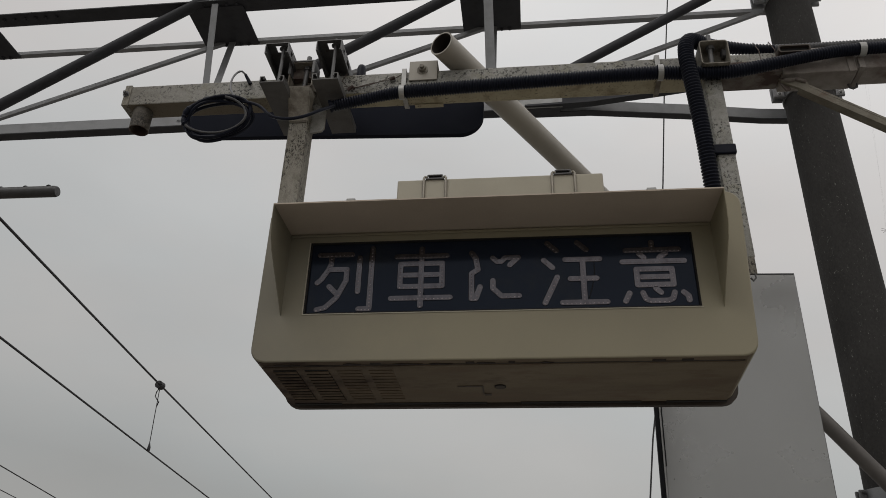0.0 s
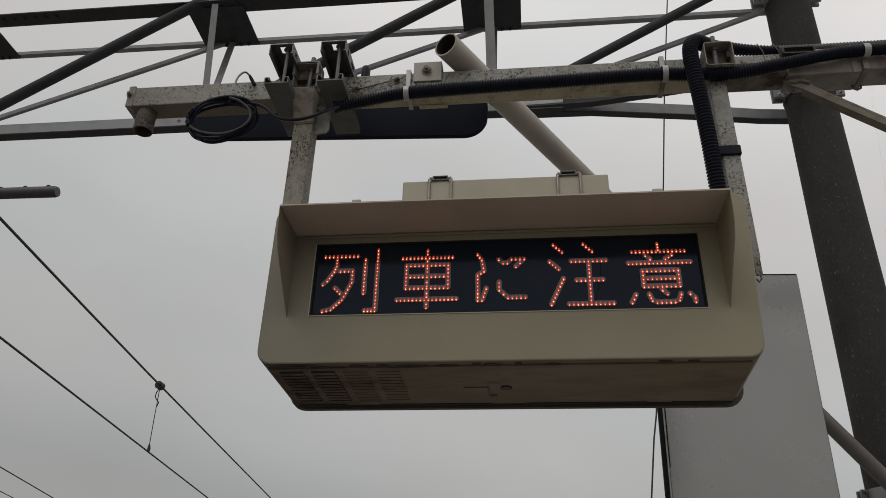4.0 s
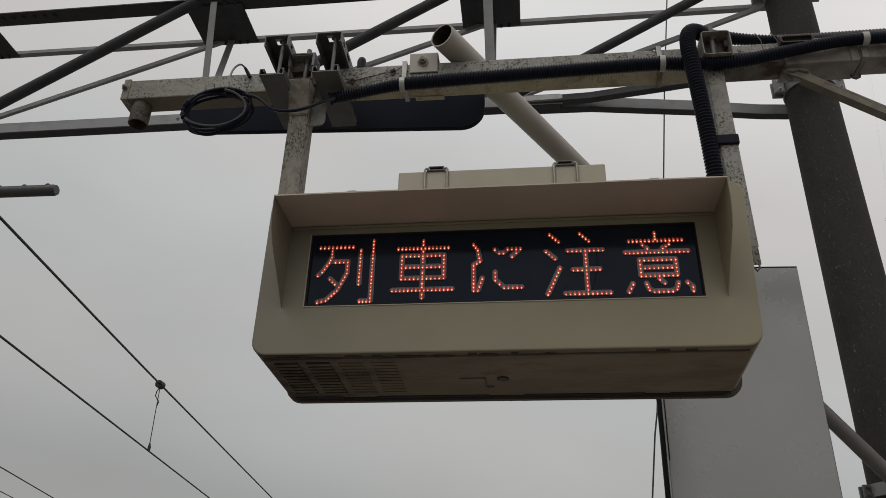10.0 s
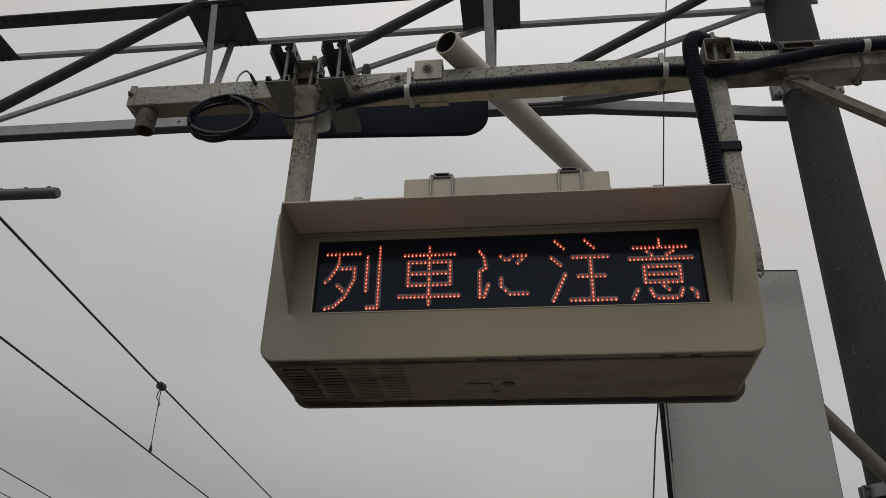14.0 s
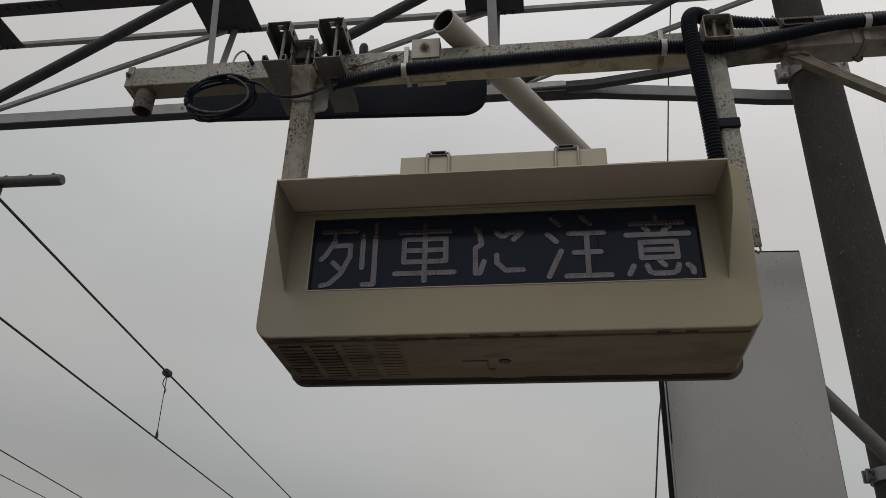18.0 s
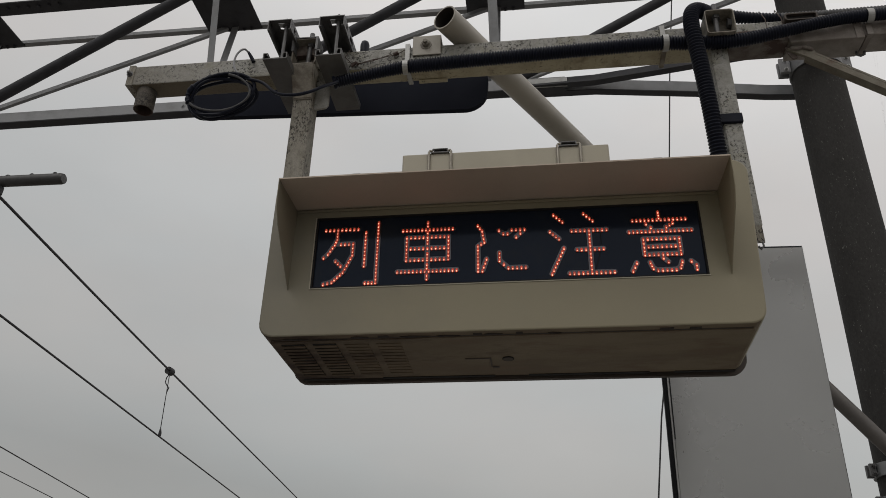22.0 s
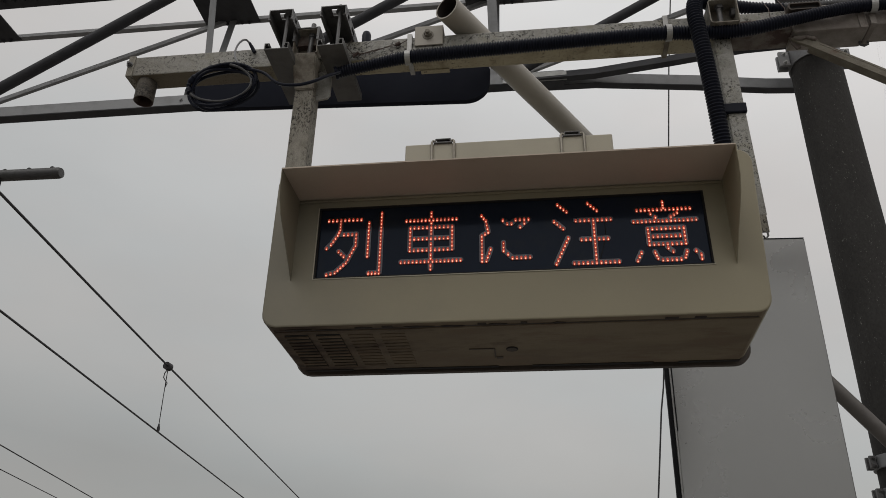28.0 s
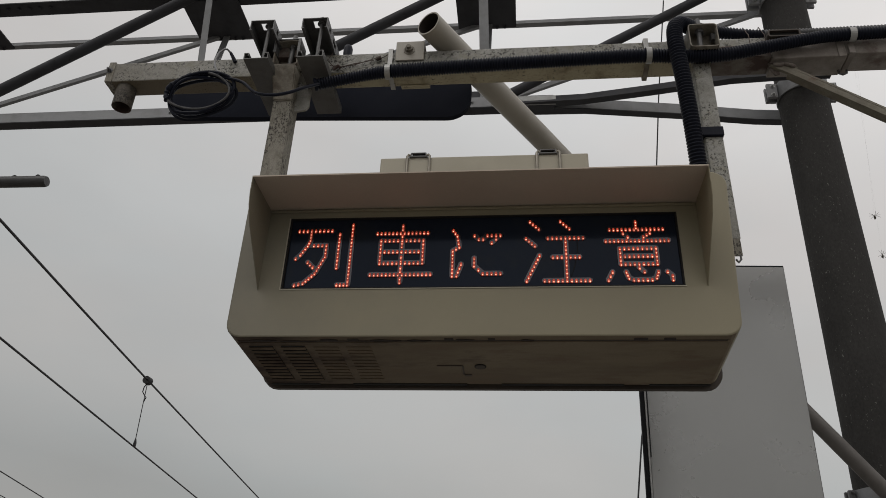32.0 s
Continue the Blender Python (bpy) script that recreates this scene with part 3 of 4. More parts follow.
for x, w, y in ((-0.43, 0.075, 0.020), (-0.345, 0.10, 0.026), (-0.235, 0.05, 0.017), (-0.10, 0.085, 0.021), (0.0, 0.065, 0.0225), (0.13, 0.05, 0.019), (0.30, 0.035, 0.022)):
    out = [(x, FY + y), (x + 0.3 * w, FY + y - 0.004), (x + 0.62 * w, FY + y - 0.0015), (x + w, FY + y + 0.001), (x + 0.8 * w, FY + y + 0.0055), (x + 0.45 * w, FY + y + 0.0045), (x + 0.15 * w, FY + y + 0.006)]
    bm = bmesh.new()
    low, top = [bm.verts.new((a, b, SZ0 - 0.0022)) for a, b in out], [bm.verts.new((a, b, SZ0 + 0.002)) for a, b in out]
    for k in range(len(out)):
        bm.faces.new((low[k], low[(k + 1) % len(out)], top[(k + 1) % len(out)], top[k]))
    bm.faces.new(low)
    bm.faces.new(top)
    bmesh.ops.recalc_face_normals(bm, faces=bm.faces)
    part("grime_streak", bm, M_GRIME, sign, "black grime along the front edge")
for x0_, x1_ in ((-0.452, -0.304), (-0.202, 0.141), (0.242, 0.596), (0.668, 0.836)):
    part("rear_slot", box((x0_, RY - 0.016, SZ0 - 0.0058), (x1_, RY - 0.002, SZ0 + 0.002)), M_SLOT, sign, "long dark slot")
for col in range(4):
    for row in range(11):
        x = -0.440 + col * 0.090
        y = FY + 0.048 + row * 0.0225
        bm = bmesh.new()
        if col < 2:
            add_box(bm, (x, y, SZ0 - 0.0052), (x + 0.066, y + 0.0085, SZ0 - 0.001))
            part("louvre_slot", bm, M_SLOT, sign)
            bm = bmesh.new()
        zl = SZ0 - (0.0085 if col < 2 else 0.0064)
        add_box(bm, (x - 0.001, y + 0.008, zl), (x + 0.067, y + 0.0165, SZ0 - 0.003), rot=Euler((radians(-14 if col < 2 else -8), 0, 0)).to_matrix(), pivot=(x, y + 0.012, SZ0 - 0.004))
        part("louvre", bm, M_BEIGE_UNDER, sign)
# Raised patch with dark edges, added in place of a rusty stain.
part("stain_patch", box((0.062, 2.262, SZ0 - 0.0048), (0.131, 2.338, SZ0 - 0.003), 0.0005), M_BEIGE_UNDER, sign, "flat raised patch standing in for a rusty stain")
part("stain_edge", box((0.064, 2.256, SZ0 - 0.0065), (0.137, 2.2605, SZ0 - 0.003)), M_COVER, sign)
part("stain_edge", box((0.1345, 2.262, SZ0 - 0.0065), (0.138, 2.325, SZ0 - 0.003)), M_COVER, sign)
part("stain_edge", box((0.139, 2.322, SZ0 - 0.0065), (0.158, 2.334, SZ0 - 0.003)), M_COVER, sign)
for x in (-0.254, 0.64):
    part("top_bolt", box((x - 0.014, FY + 0.004, SZ1 - 0.001), (x + 0.014, FY + 0.03, SZ1 + 0.024), 0.003), M_ZINC, sign)
part("drain_plug", sweep([(0.186, 2.265, SZ0 - 0.002), (0.186, 2.265, SZ0 - 0.0065)], 0.0165, 20), M_SLOT, sign, "dark round drain plug")
part("drain_plug", sweep([(0.186, 2.265, SZ0 - 0.002), (0.186, 2.265, SZ0 - 0.0072)], 0.0140, 20), M_COVER, sign, "dirty brown plug face")

# the underside falls a little towards the rear, and the case widens there
for ob in sign.children:
    if ob.name.split(".")[0] in ("housing", "bottom_plate", "front_seam", "grime_streak", "drain_notch", "rear_slot", "louvre", "louvre_slot", "stain_patch", "stain_edge", "drain_plug"):
        for v in ob.data.vertices:
            if v.co.z < SZ0 + 0.05:
                v.co.z -= 0.036 * max(0.0, v.co.y - FY)
            if v.co.x > 0.75:
                v.co.x += 0.030 * max(0.0, v.co.y - FY) + 0.052 * max(-0.1, min(0.3, v.co.z - 2.60))

# junction box on top of the sign
jb = thing("junction_box", (0, 0, SZ1), "cream metal box with two wire latches on the sign", "box")
JY = 2.105
part("box_body", box((-0.118, JY, 0.0), (0.507, 2.30, 0.098), 0.004), M_CREAM, jb)
for x in (-0.003, 0.387):
    la = part("latch", box((x - 0.019, JY + 0.004, 0.098), (x + 0.022, JY + 0.03, 0.112), 0.002), M_SLOT, jb, "dark steel toggle latch")
    part("toggle_bar", box((x - 0.027, JY - 0.006, 0.0955), (x + 0.030, JY + 0.003, 0.1005), 0.0015), M_BRACKET, la)
    part("toggle_bar", box((x - 0.021, JY - 0.003, 0.110), (x + 0.024, JY + 0.004, 0.1145), 0.0015), M_BRACKET, la)
    for sx in (-0.0225, 0.0225):
        part("toggle_side", sweep([(x + 0.0015 + sx * 1.1, JY - 0.002, 0.099), (x + 0.0015 + sx * 0.95, JY - 0.001, 0.113)], 0.0025, 8), M_BRACKET, la)
    for sx in (-0.032, 0.036):
        e = 0.010 if sx < 0 else -0.010
        part("wire_loop", sweep([(x + sx, JY - 0.0045, -0.01), (x + sx, JY - 0.005, 0.099), (x + sx + e * 0.3, JY - 0.004, 0.1045), (x + sx + e, JY - 0.003, 0.102)], 0.0040, 10), M_LOOP, la, smooth=True)

# ---- beam and hangers ----
BZ0, BZ1, BY0, BY1 = 3.472, 3.556, 2.165, 2.245
beam = thing("support_beam", (0, 0, 0), "pale steel box beam with moss and flaking paint", "beam")
bt = part("square_tube", box((-1.126, BY0, BZ0), (1.98, BY1, BZ1), 0.004), M_GALV, beam)
bt.data.materials.append(M_GALV_UNDER)
# down-facing faces get the colour that holds the bounced light
for f in bt.data.polygons:
    f.material_index = 1 if f.normal.z < -0.9 else 0
bolt(beam, (-1.135, BY0 - 0.004, 3.52), "y", 0.008, 0.008, 0.008, M_BRACKET)
part("end_cap", box((-1.144, BY0 - 0.004, BZ0 - 0.002), (-1.120, BY1 + 0.003, BZ1 + 0.004), 0.002), M_MOSS, beam)
PSX = -1.080
bm = bmesh.new()
add_sweep(bm, [(PSX, 2.205, BZ0 + 0.002), (PSX, 2.205, BZ0 - 0.084)], 0.0335, 24, caps=False)
part("pipe_stub", bm, M_STUB, beam, "short mossy open pipe stub", True)
bm = bmesh.new()
tube_ring_pts = [[bm.verts.new((PSX + r * math.cos(k * math.pi / 12), 2.205 + r * math.sin(k * math.pi / 12), z)) for k in range(24)] for r, z in ((0.0335, BZ0 - 0.084), (0.0298, BZ0 - 0.084), (0.0298, BZ0 - 0.004))]
for p, q in zip(tube_ring_pts, tube_ring_pts[1:]):
    for k in range(24):
        bm.faces.new((p[k], p[(k + 1) % 24], q[(k + 1) % 24], q[k]))
part("stub_bore", bm, M_RUST, beam, "rusty inside of the pipe stub", True)
post = thing("beam_post", (2.02, 2.205, 0), "grey steel post that carries the beam", "post")
part("shaft", box((-0.05, -0.05, 0), (0.05, 0.05, 3.75), 0.004), M_GALV, post)
part("base_plate", box((-0.12, -0.12, 0), (0.12, 0.12, 0.016), 0.003), M_GALV, post)

hl = thing("hanger_post", (-0.475, 2.18, SZ1), "mossy square steel hanger above the sign", "post", "hangers of the sign")
part("square_tube", box((-0.040, -0.02, 0.0), (0.024, 0.05, BZ0 - SZ1 - 0.004), 0.003), M_MOSS, hl)
part("gusset", prism([(0.0245, 0.365), (0.066, 0.372), (0.074, 0.385), (0.074, 0.46), (0.0245, 0.498)], 0.012, 0.020), M_GALV, hl, "small welded gusset")
bm = bmesh.new()
top = [bm.verts.new(c) for c in ((-0.044, -0.080, 0.4945), (0.040, -0.080, 0.4945), (0.040, -0.0205, 0.4945), (-0.044, -0.0205, 0.4945))]
low = [bm.verts.new(c) for c in ((-0.040, -0.026, 0.385), (0.026, -0.026, 0.385), (0.026, -0.0205, 0.385), (-0.040, -0.0205, 0.385))]
for k in range(4):
    bm.faces.new((top[k], top[(k + 1) % 4], low[(k + 1) % 4], low[k]))
bm.faces.new(top)
bm.faces.new(low[::-1])
bmesh.ops.recalc_face_normals(bm, faces=bm.faces)
bmesh.ops.bevel(bm, geom=list(bm.edges), offset=0.004, segments=2, affect="EDGES")
part("shoulder", bm, M_SADDLE, hl, "tapered rust-stained shoulder")
part("cap_plate", box((-0.052, -0.045, BZ0 - SZ1 - 0.0035), (0.048, 0.06, BZ0 - SZ1 - 0.0005), 0.001), M_GALV, hl)
hr = thing("hanger_post", (0.893, 2.18, 2.74), "pale flaking square steel hanger beside the sign", "post", "hangers of the sign")
part("square_tube", box((-0.027, -0.02, 0.055), (0.027, 0.05, BZ0 - 2.74 - 0.001), 0.003), M_GALV, hr)
part("tongue", box((-0.020, -0.0195, 0.0), (0.0245, -0.0145, 0.0555), 0.001), M_MOSS, hr, "thin flat lower end of the hanger")
part("tape_band", box((-0.046, -0.030, 0.412), (0.030, 0.053, 0.446), 0.003), M_RUBBER, hr, "black tape band")
part("hook", sweep([(0.018, -0.018, 0.002), (0.018, -0.02, -0.012), (0.010, -0.02, -0.022), (0.004, -0.02, -0.012)], 0.003, 8), M_BRACKET, hr)


# ---- clamps that hold the hangers to the beam ----
def slotted_web(bm, x0, x1, y0, y1, z0, z1, slots, half):
    """A plate with long holes through it, in strips round the holes."""
    xm = (x0 + x1) / 2
    add_box(bm, (x0, y0, z0), (xm - half, y1, z1))
    add_box(bm, (xm + half, y0, z0), (x1, y1, z1))
    at = y0
    for a, b in slots:
        add_box(bm, (xm - half, at, z0), (xm + half, a, z1))
        at = b
    add_box(bm, (xm - half, at, z0), (xm + half, y1, z1))


def holed_wall(bm, x0, x1, y0, y1, z0, z1, holes):
    """An upright plate along y with oblong holes through it."""
    at, zm = y0, (z0 + z1) / 2
    for a, b in holes:
        add_box(bm, (x0, at, z0), (x1, a, z1))
        add_box(bm, (x0, a, z0), (x1, b, zm - 0.009))
        add_box(bm, (x0, a, zm + 0.009), (x1, b, z1))
        at = b
    add_box(bm, (x0, at, z0), (x1, y1, z1))


def beam_clamp(x0, x1, studs):
    cl = thing("beam_clamp", (0, 0, 0), "dark zinc slotted channels bolted round the beam", "clamp", "beam clamps")
    y0, y1, t = 2.034, 2.325, 0.003
    z0, z1 = BZ1 + 0.0005, BZ1 + 0.044
    bm = bmesh.new()
    add_box(bm, (x0, y0, z0), (x0 + t, y1, z1))
    holed_wall(bm, x1 - t, x1, y0, y1, z0, z1, [(y0 + 0.03, y0 + 0.048), (y0 + 0.085, y0 + 0.125), (y0 + 0.235, y0 + 0.27)])
    slotted_web(bm, x0 + t, x1 - t, y0, y1, z1 - t, z1, [(y0 + 0.014, y0 + 0.045), (y0 + 0.24, y0 + 0.27)], 0.011)
    for a, b in ((x0 + t, x0 + 0.008), (x1 - 0.008, x1 - t)):
        add_box(bm, (a, y0, z0), (b, y1, z0 + 0.002))
    part("upper_channel", bm, M_BRACKET, cl, "slotted channel above the beam")
    zc0, zc1 = BZ0 - 0.044, BZ0 - 0.018
    out = [(0, zc1 - t), (0, zc0), (x1 - x0, zc0), (x1 - x0, zc1), (x1 - x0 - 0.016, zc1), (x1 - x0 - 0.016, zc1 - 0.012), (x1 - x0 - 0.013, zc1 - 0.012),
           (x1 - x0 - 0.013, zc1 - t), (x1 - x0 - t, zc1 - t), (x1 - x0 - t, zc0 + t), (t, zc0 + t), (t, zc1 - t), (0.013, zc1 - t), (0.013, zc1 - 0.012),
           (0.016, zc1 - 0.012), (0.016, zc1), (0, zc1)]
    part("lower_channel", prism([(x0 + a, z) for a, z in out[1:]], y0, y1), M_BRACKET_PALE, cl, "channel below the beam with curled lips")
    part("packing_block", box((x0 + 0.02, BY0, BZ0 - 0.0408), (x1 - 0.02, BY1, BZ0 - 0.0005)), M_BRACKET, cl)
    for dx, dy in studs:
        xm = (x0 + x1) / 2 + dx
        part("stud", sweep([(xm, dy, BZ0 - 0.04), (xm, dy, BZ1 + 0.068)], 0.006, 10), M_BRACKET, cl, smooth=True)
        part("nut", sweep([(xm, dy, BZ1 + 0.044), (xm, dy, BZ1 + 0.055)], 0.011, 6), M_BRACKET, cl)
        part("washer", sweep([(xm, dy, BZ1 + 0.0375), (xm, dy, BZ1 + 0.0408)], 0.014, 14), M_BRACKET, cl)
    return cl


beam_clamp(-0.590, -0.508, [(0.014, 2.062), (0.0, 2.29)])
beam_clamp(-0.412, -0.325, [(0.016, 2.060), (0.0, 2.29)])


def tube_ring(bm, outer, inner, y0, y1):
    """A tube along y between two outlines of equal count."""
    rows = [[bm.verts.new((x, y, z)) for x, z in o] for o, y in ((outer, y0), (outer, y1), (inner, y1), (inner, y0))]
    n = len(outer)
    for p, q in zip(rows, rows[1:] + rows[:1]):
        for k in range(n):
            bm.faces.new((p[k], p[(k + 1) % n], q[(k + 1) % n], q[k]))
    bmesh.ops.recalc_face_normals(bm, faces=bm.faces)


def saddle(x0, x1, z0, z1, stud, cap=0.0):
    sd = thing("saddle_clamp", (0, 0, 0), "open rounded steel saddle bracket with a bolt on the beam", "clamp", "saddle brackets")
    ya, yb, t = 2.104, BY0 - 0.001, 0.0035
    bm = bmesh.new()
    tube_ring(bm, rounded(x0, x1, z0, z1, 0.012), rounded(x0 + t, x1 - t, z0 + t, z1 - t, 0.007), ya, yb)
    part("bracket", bm, M_SADDLE, sd, "pale rust-stained bracket")
    part("back_plate", box((x0 + t, yb - 0.006, z0 + t), (x1 - t, yb - 0.001, z1 - t)), M_SADDLE, sd)
    if cap:
        bm = bmesh.new()
        add_box(bm, (x0 - 0.003, ya - 0.003, z1 - cap), (x0 + 0.006, yb, z1 + 0.001))
        add_box(bm, (x1 - 0.006, ya - 0.003, z1 - cap), (x1 + 0.003, yb, z1 + 0.001))
        add_box(bm, (x0 - 0.003, ya - 0.003, z1 + 0.001), (x1 + 0.003, yb, z1 + 0.005))
        bmesh.ops.remove_doubles(bm, verts=bm.verts, dist=0.0001)
        part("cap_plate", bm, M_BRACKET, sd, "dark steel cap over the cradle")
        part("inner_plate", box((x0 + 0.006, yb - 0.03, z1 - cap + 0.004), (x1 - 0.006, yb - 0.0062, z1 - t - 0.001)), M_RUST, sd, "rusty inner plate")
    xm = (x0 + x1) / 2 + stud
    part("bolt_shaft", sweep([(xm - 0.004, ya + 0.026, z0 + t), (xm, ya + 0.03, z1 + 0.046)], 0.0085, 12), M_BRACKET, sd, smooth=True)
    part("nut", sweep([(xm, ya + 0.03, z1), (xm, ya + 0.03, z1 + 0.012)], 0.0145, 6), M_BRACKET, sd)
    part("nut", sweep([(xm, ya + 0.03, z1 - t - 0.013), (xm, ya + 0.03, z1 - t)], 0.0145, 6), M_BRACKET, sd)
    part("side_nut", sweep([(x1 - t - 0.012, ya + 0.035, z1 - 0.03), (x1 - t, ya + 0.035, z1 - 0.03)], 0.016, 6), M_BRACKET, sd)
    return sd


saddle(-0.520, -0.434, 3.462, 3.572, 0.012, 0.052)
saddle(0.852, 0.944, 3.470, 3.568, -0.004)

# black rubber knob on the beam
kn = thing("rubber_knob", (-0.288, 2.185, BZ1), "small black rubber knob on top of the beam", "knob")
part("stem", sweep([(0, 0, 0), (0, 0, 0.040), (0, 0, 0.054), (0, 0, 0.062)], [0.0155, 0.0165, 0.013, 0.004], 14), M_RUBBER, kn, smooth=True)

# splice plates and the rusty strut on the beam
part("sleeve", box((1.118, BY0 - 0.007, 3.457), (1.346, BY1 + 0.006, BZ1 + 0.006), 0.004), M_STAINED, beam, "stained steel sleeve over the beam")
part("stained_tube", box((1.3465, BY0 - 0.003, BZ0 - 0.003), (1.969, BY1 + 0.003, BZ1 + 0.003), 0.004), M_STAINED, beam, "brown stained stretch of the beam")
part("rusty_joint", box((0.930, BY0 - 0.003, BZ0 - 0.003), (1.1175, BY1 + 0.003, BZ1 - 0.034), 0.004), M_RUST, beam, "rusty welded joint")
part("sleeve_rib", box((1.318, BY0 - 0.011, 3.453), (1.334, BY0 - 0.0072, 3.520), 0.001), M_STAINED, beam)
part("sleeve_hook", sweep([(1.338, 2.225, 3.456), (1.338, 2.225, 3.444), (1.350, 2.225, 3.438), (1.362, 2.225, 3.444), (1.364, 2.225, 3.456)], 0.004, 8), M_BRACKET, beam)
bm = bmesh.new()
tube_ring(bm, rounded(1.106, 1.208, BZ1 - 0.032, BZ1 - 0.003, 0.010), rounded(1.111, 1.203, BZ1 - 0.028, BZ1 - 0.008, 0.006), BY0 - 0.036, BY0 - 0.0075)
part("top_bracket", bm, M_COVER, beam, "dark rounded bracket on the beam")
part("top_bracket_back", box((1.111, BY0 - 0.026, BZ1 - 0.028), (1.203, BY0 - 0.022, BZ1 - 0.008)), M_SLOT, beam)
st_ = thing("angle_strut", (0, 0, 0), "rust-streaked pale steel strut under the beam", "strut")
SY = 2.167
part("bar", bar((1.178, SY, 3.4326), (1.968, SY, 2.859), [(0, -0.007), (0.004, -0.003), (0.026, -0.003), (0.030, -0.007), (0.030, -0.036), (0, -0.036)], (0, 1, 0), (0.588, 0, 0.809)), M_STRUT, st_)
part("edge_weld", bar((1.188, SY - 0.001, 3.4102), (1.956, SY - 0.001, 2.8525), [(0, 0), (0.002, 0), (0.002, -0.002), (0, -0.002)], (0, 1, 0), (0.588, 0, 0.809)), M_SADDLE, st_, "chipped pale edge")
part("head", prism([(1.108, 3.4405), (1.130, 3.4505), (1.156, 3.4465), (1.190, 3.426), (1.182, 3.402), (1.158, 3.406), (1.128, 3.423)], SY + 0.002, SY + 0.012), M_STRUT, st_, "flattened rusty strut end")
part("weld_bead", sweep(curve_points([(1.116, SY, 3.440), (1.134, SY - 0.002, 3.434), (1.150, SY, 3.440), (1.170, SY - 0.002, 3.432), (1.182, SY, 3.424)], 0.006),
                         [0.0050 + 0.0022 * math.sin(2.1 * k) ** 2 for k in range(len(curve_points([(1.116, SY, 3.440), (1.134, SY - 0.002, 3.434), (1.150, SY, 3.440), (1.170, SY - 0.002, 3.432), (1.182, SY, 3.424)], 0.006)))], 8), M_RUST, st_, "lumpy rusty weld", True)
part("lug", prism([(1.106, 3.4565), (1.132, 3.4565), (1.136, 3.41), (1.122, 3.405), (1.110, 3.43)], SY + 0.012, SY + 0.018), M_RUST, st_)

# pipe clip plate
pc = thing("pipe_clip", (0, 0, 0), "bolted pale steel clip plate on the beam", "bracket")
part("plate", box((-0.112, BY0 - 0.007, 3.512), (-0.014, BY0 - 0.001, 3.597), 0.002), M_PIPE, pc)
part("lower_plate", box((-0.10, BY1 - 0.010, BZ0 - 0.0045), (0.0, BY1 + 0.010, BZ0 - 0.001), 0.001), M_GALV_UNDER, pc)
part("back_strap", box((-0.10, BY1 + 0.004, BZ0 - 0.001), (0.0, BY1 + 0.010, 3.591)), M_PIPE, pc)
part("top_strap", box((-0.112, BY0 - 0.001, 3.591), (-0.014, 2.26, 3.597), 0.002), M_PIPE, pc)
bolt(pc, (-0.066, BY0 - 0.007, 3.556), "y", 0.013, 0.012, 0.011, M_SADDLE)

# ---- dark rounded board behind the beam ----
db = thing("rounded_board", (-0.45, 2.40, 3.555), "long black board with round ends behind the beam", "board")
db.rotation_euler = (0, radians(2.2), 0)
bm = prism(rounded(-0.585, 0.580, -0.077, 0.14, 0.085, 10), 0.0, 0.022)
part("board", bm, M_NAVY, db, smooth=True)

# ---- diagonal pipe ----
pp = thing("strut_pipe", (0, 0, 0), "beige painted open-ended steel pipe clamped to the beam", "pipe")
A0, A1 = Vector((0.006, 2.084, 3.603)), Vector((0.734, 3.30, 3.603))
AX = (A1 - A0).normalized()
bm = bmesh.new()
add_sweep(bm, [A0, A1], 0.045, 36, caps=False)
part("tube", bm, M_PIPE, pp, smooth=True)
bm = bmesh.new()
add_sweep(bm, [A0 + AX * 0.001, A1 - AX * 0.001], 0.0405, 36, caps=False)
part("bore", bm, M_BORE, pp, "inside of the pipe, painted dark as shade", True)
part("end_cap", sweep([A1, A1 + AX * 0.006], 0.046, 30), M_PIPE, pp)
bm = bmesh.new()
u_, v_ = frame_of(AX)
ring = [[bm.verts.new(A0 + AX * d + r * (math.cos(k * math.pi / 18) * u_ + math.sin(k * math.pi / 18) * v_)) for k in range(36)] for r, d in ((0.0402, 0.0), (0.0452, 0.0))]
for k in range(36):
    bm.faces.new((ring[0][k], ring[0][(k + 1) % 36], ring[1][(k + 1) % 36], ring[1][k]))
part("rim", bm, M_PIPE, pp)

# ---- concrete pole ----
PX, PY = 2.215, 4.45
pole = thing("concrete_pole", (PX - 0.104, PY, 0), "dark weathered speckled concrete pole with steel bands", "pole")
pole.rotation_euler = (0, radians(1.1), 0)
part("shaft", sweep([(0, 0, z) for z in (0, 2, 3.6, 5, 6, 8, 9)], [0.182, 0.171, 0.163, 0.157, 0.151, 0.142, 0.138], 48), M_POLE, pole, smooth=True)


def pole_band(z, r, wide, material, ear=0.07, ear_material=None, head=0.011, bolt_material=None):
    em = ear_material or material
    bd = part("band", sweep([(0, 0, z - wide / 2), (0, 0, z + wide / 2)], r, 36), material, pole, "bolted steel band", True)
    for s in (-1, 1):
        part("ear", box((s * (r + ear / 2) - ear / 2 - 0.012, -0.035, z - wide / 2), (s * (r + ear / 2) + ear / 2, -0.015, z + wide / 2), 0.003), em, bd)
        part("ear", box((s * (r + ear / 2) - ear / 2 - 0.012, 0.015, z - wide / 2), (s * (r + ear / 2) + ear / 2, 0.035, z + wide / 2), 0.003), em, bd)
        for dz in (-0.3, 0.3):
            bolt(bd, (s * (r + ear * 0.55), -0.035, z + dz * wide), "y", head, 0.010, 0.010, bolt_material)


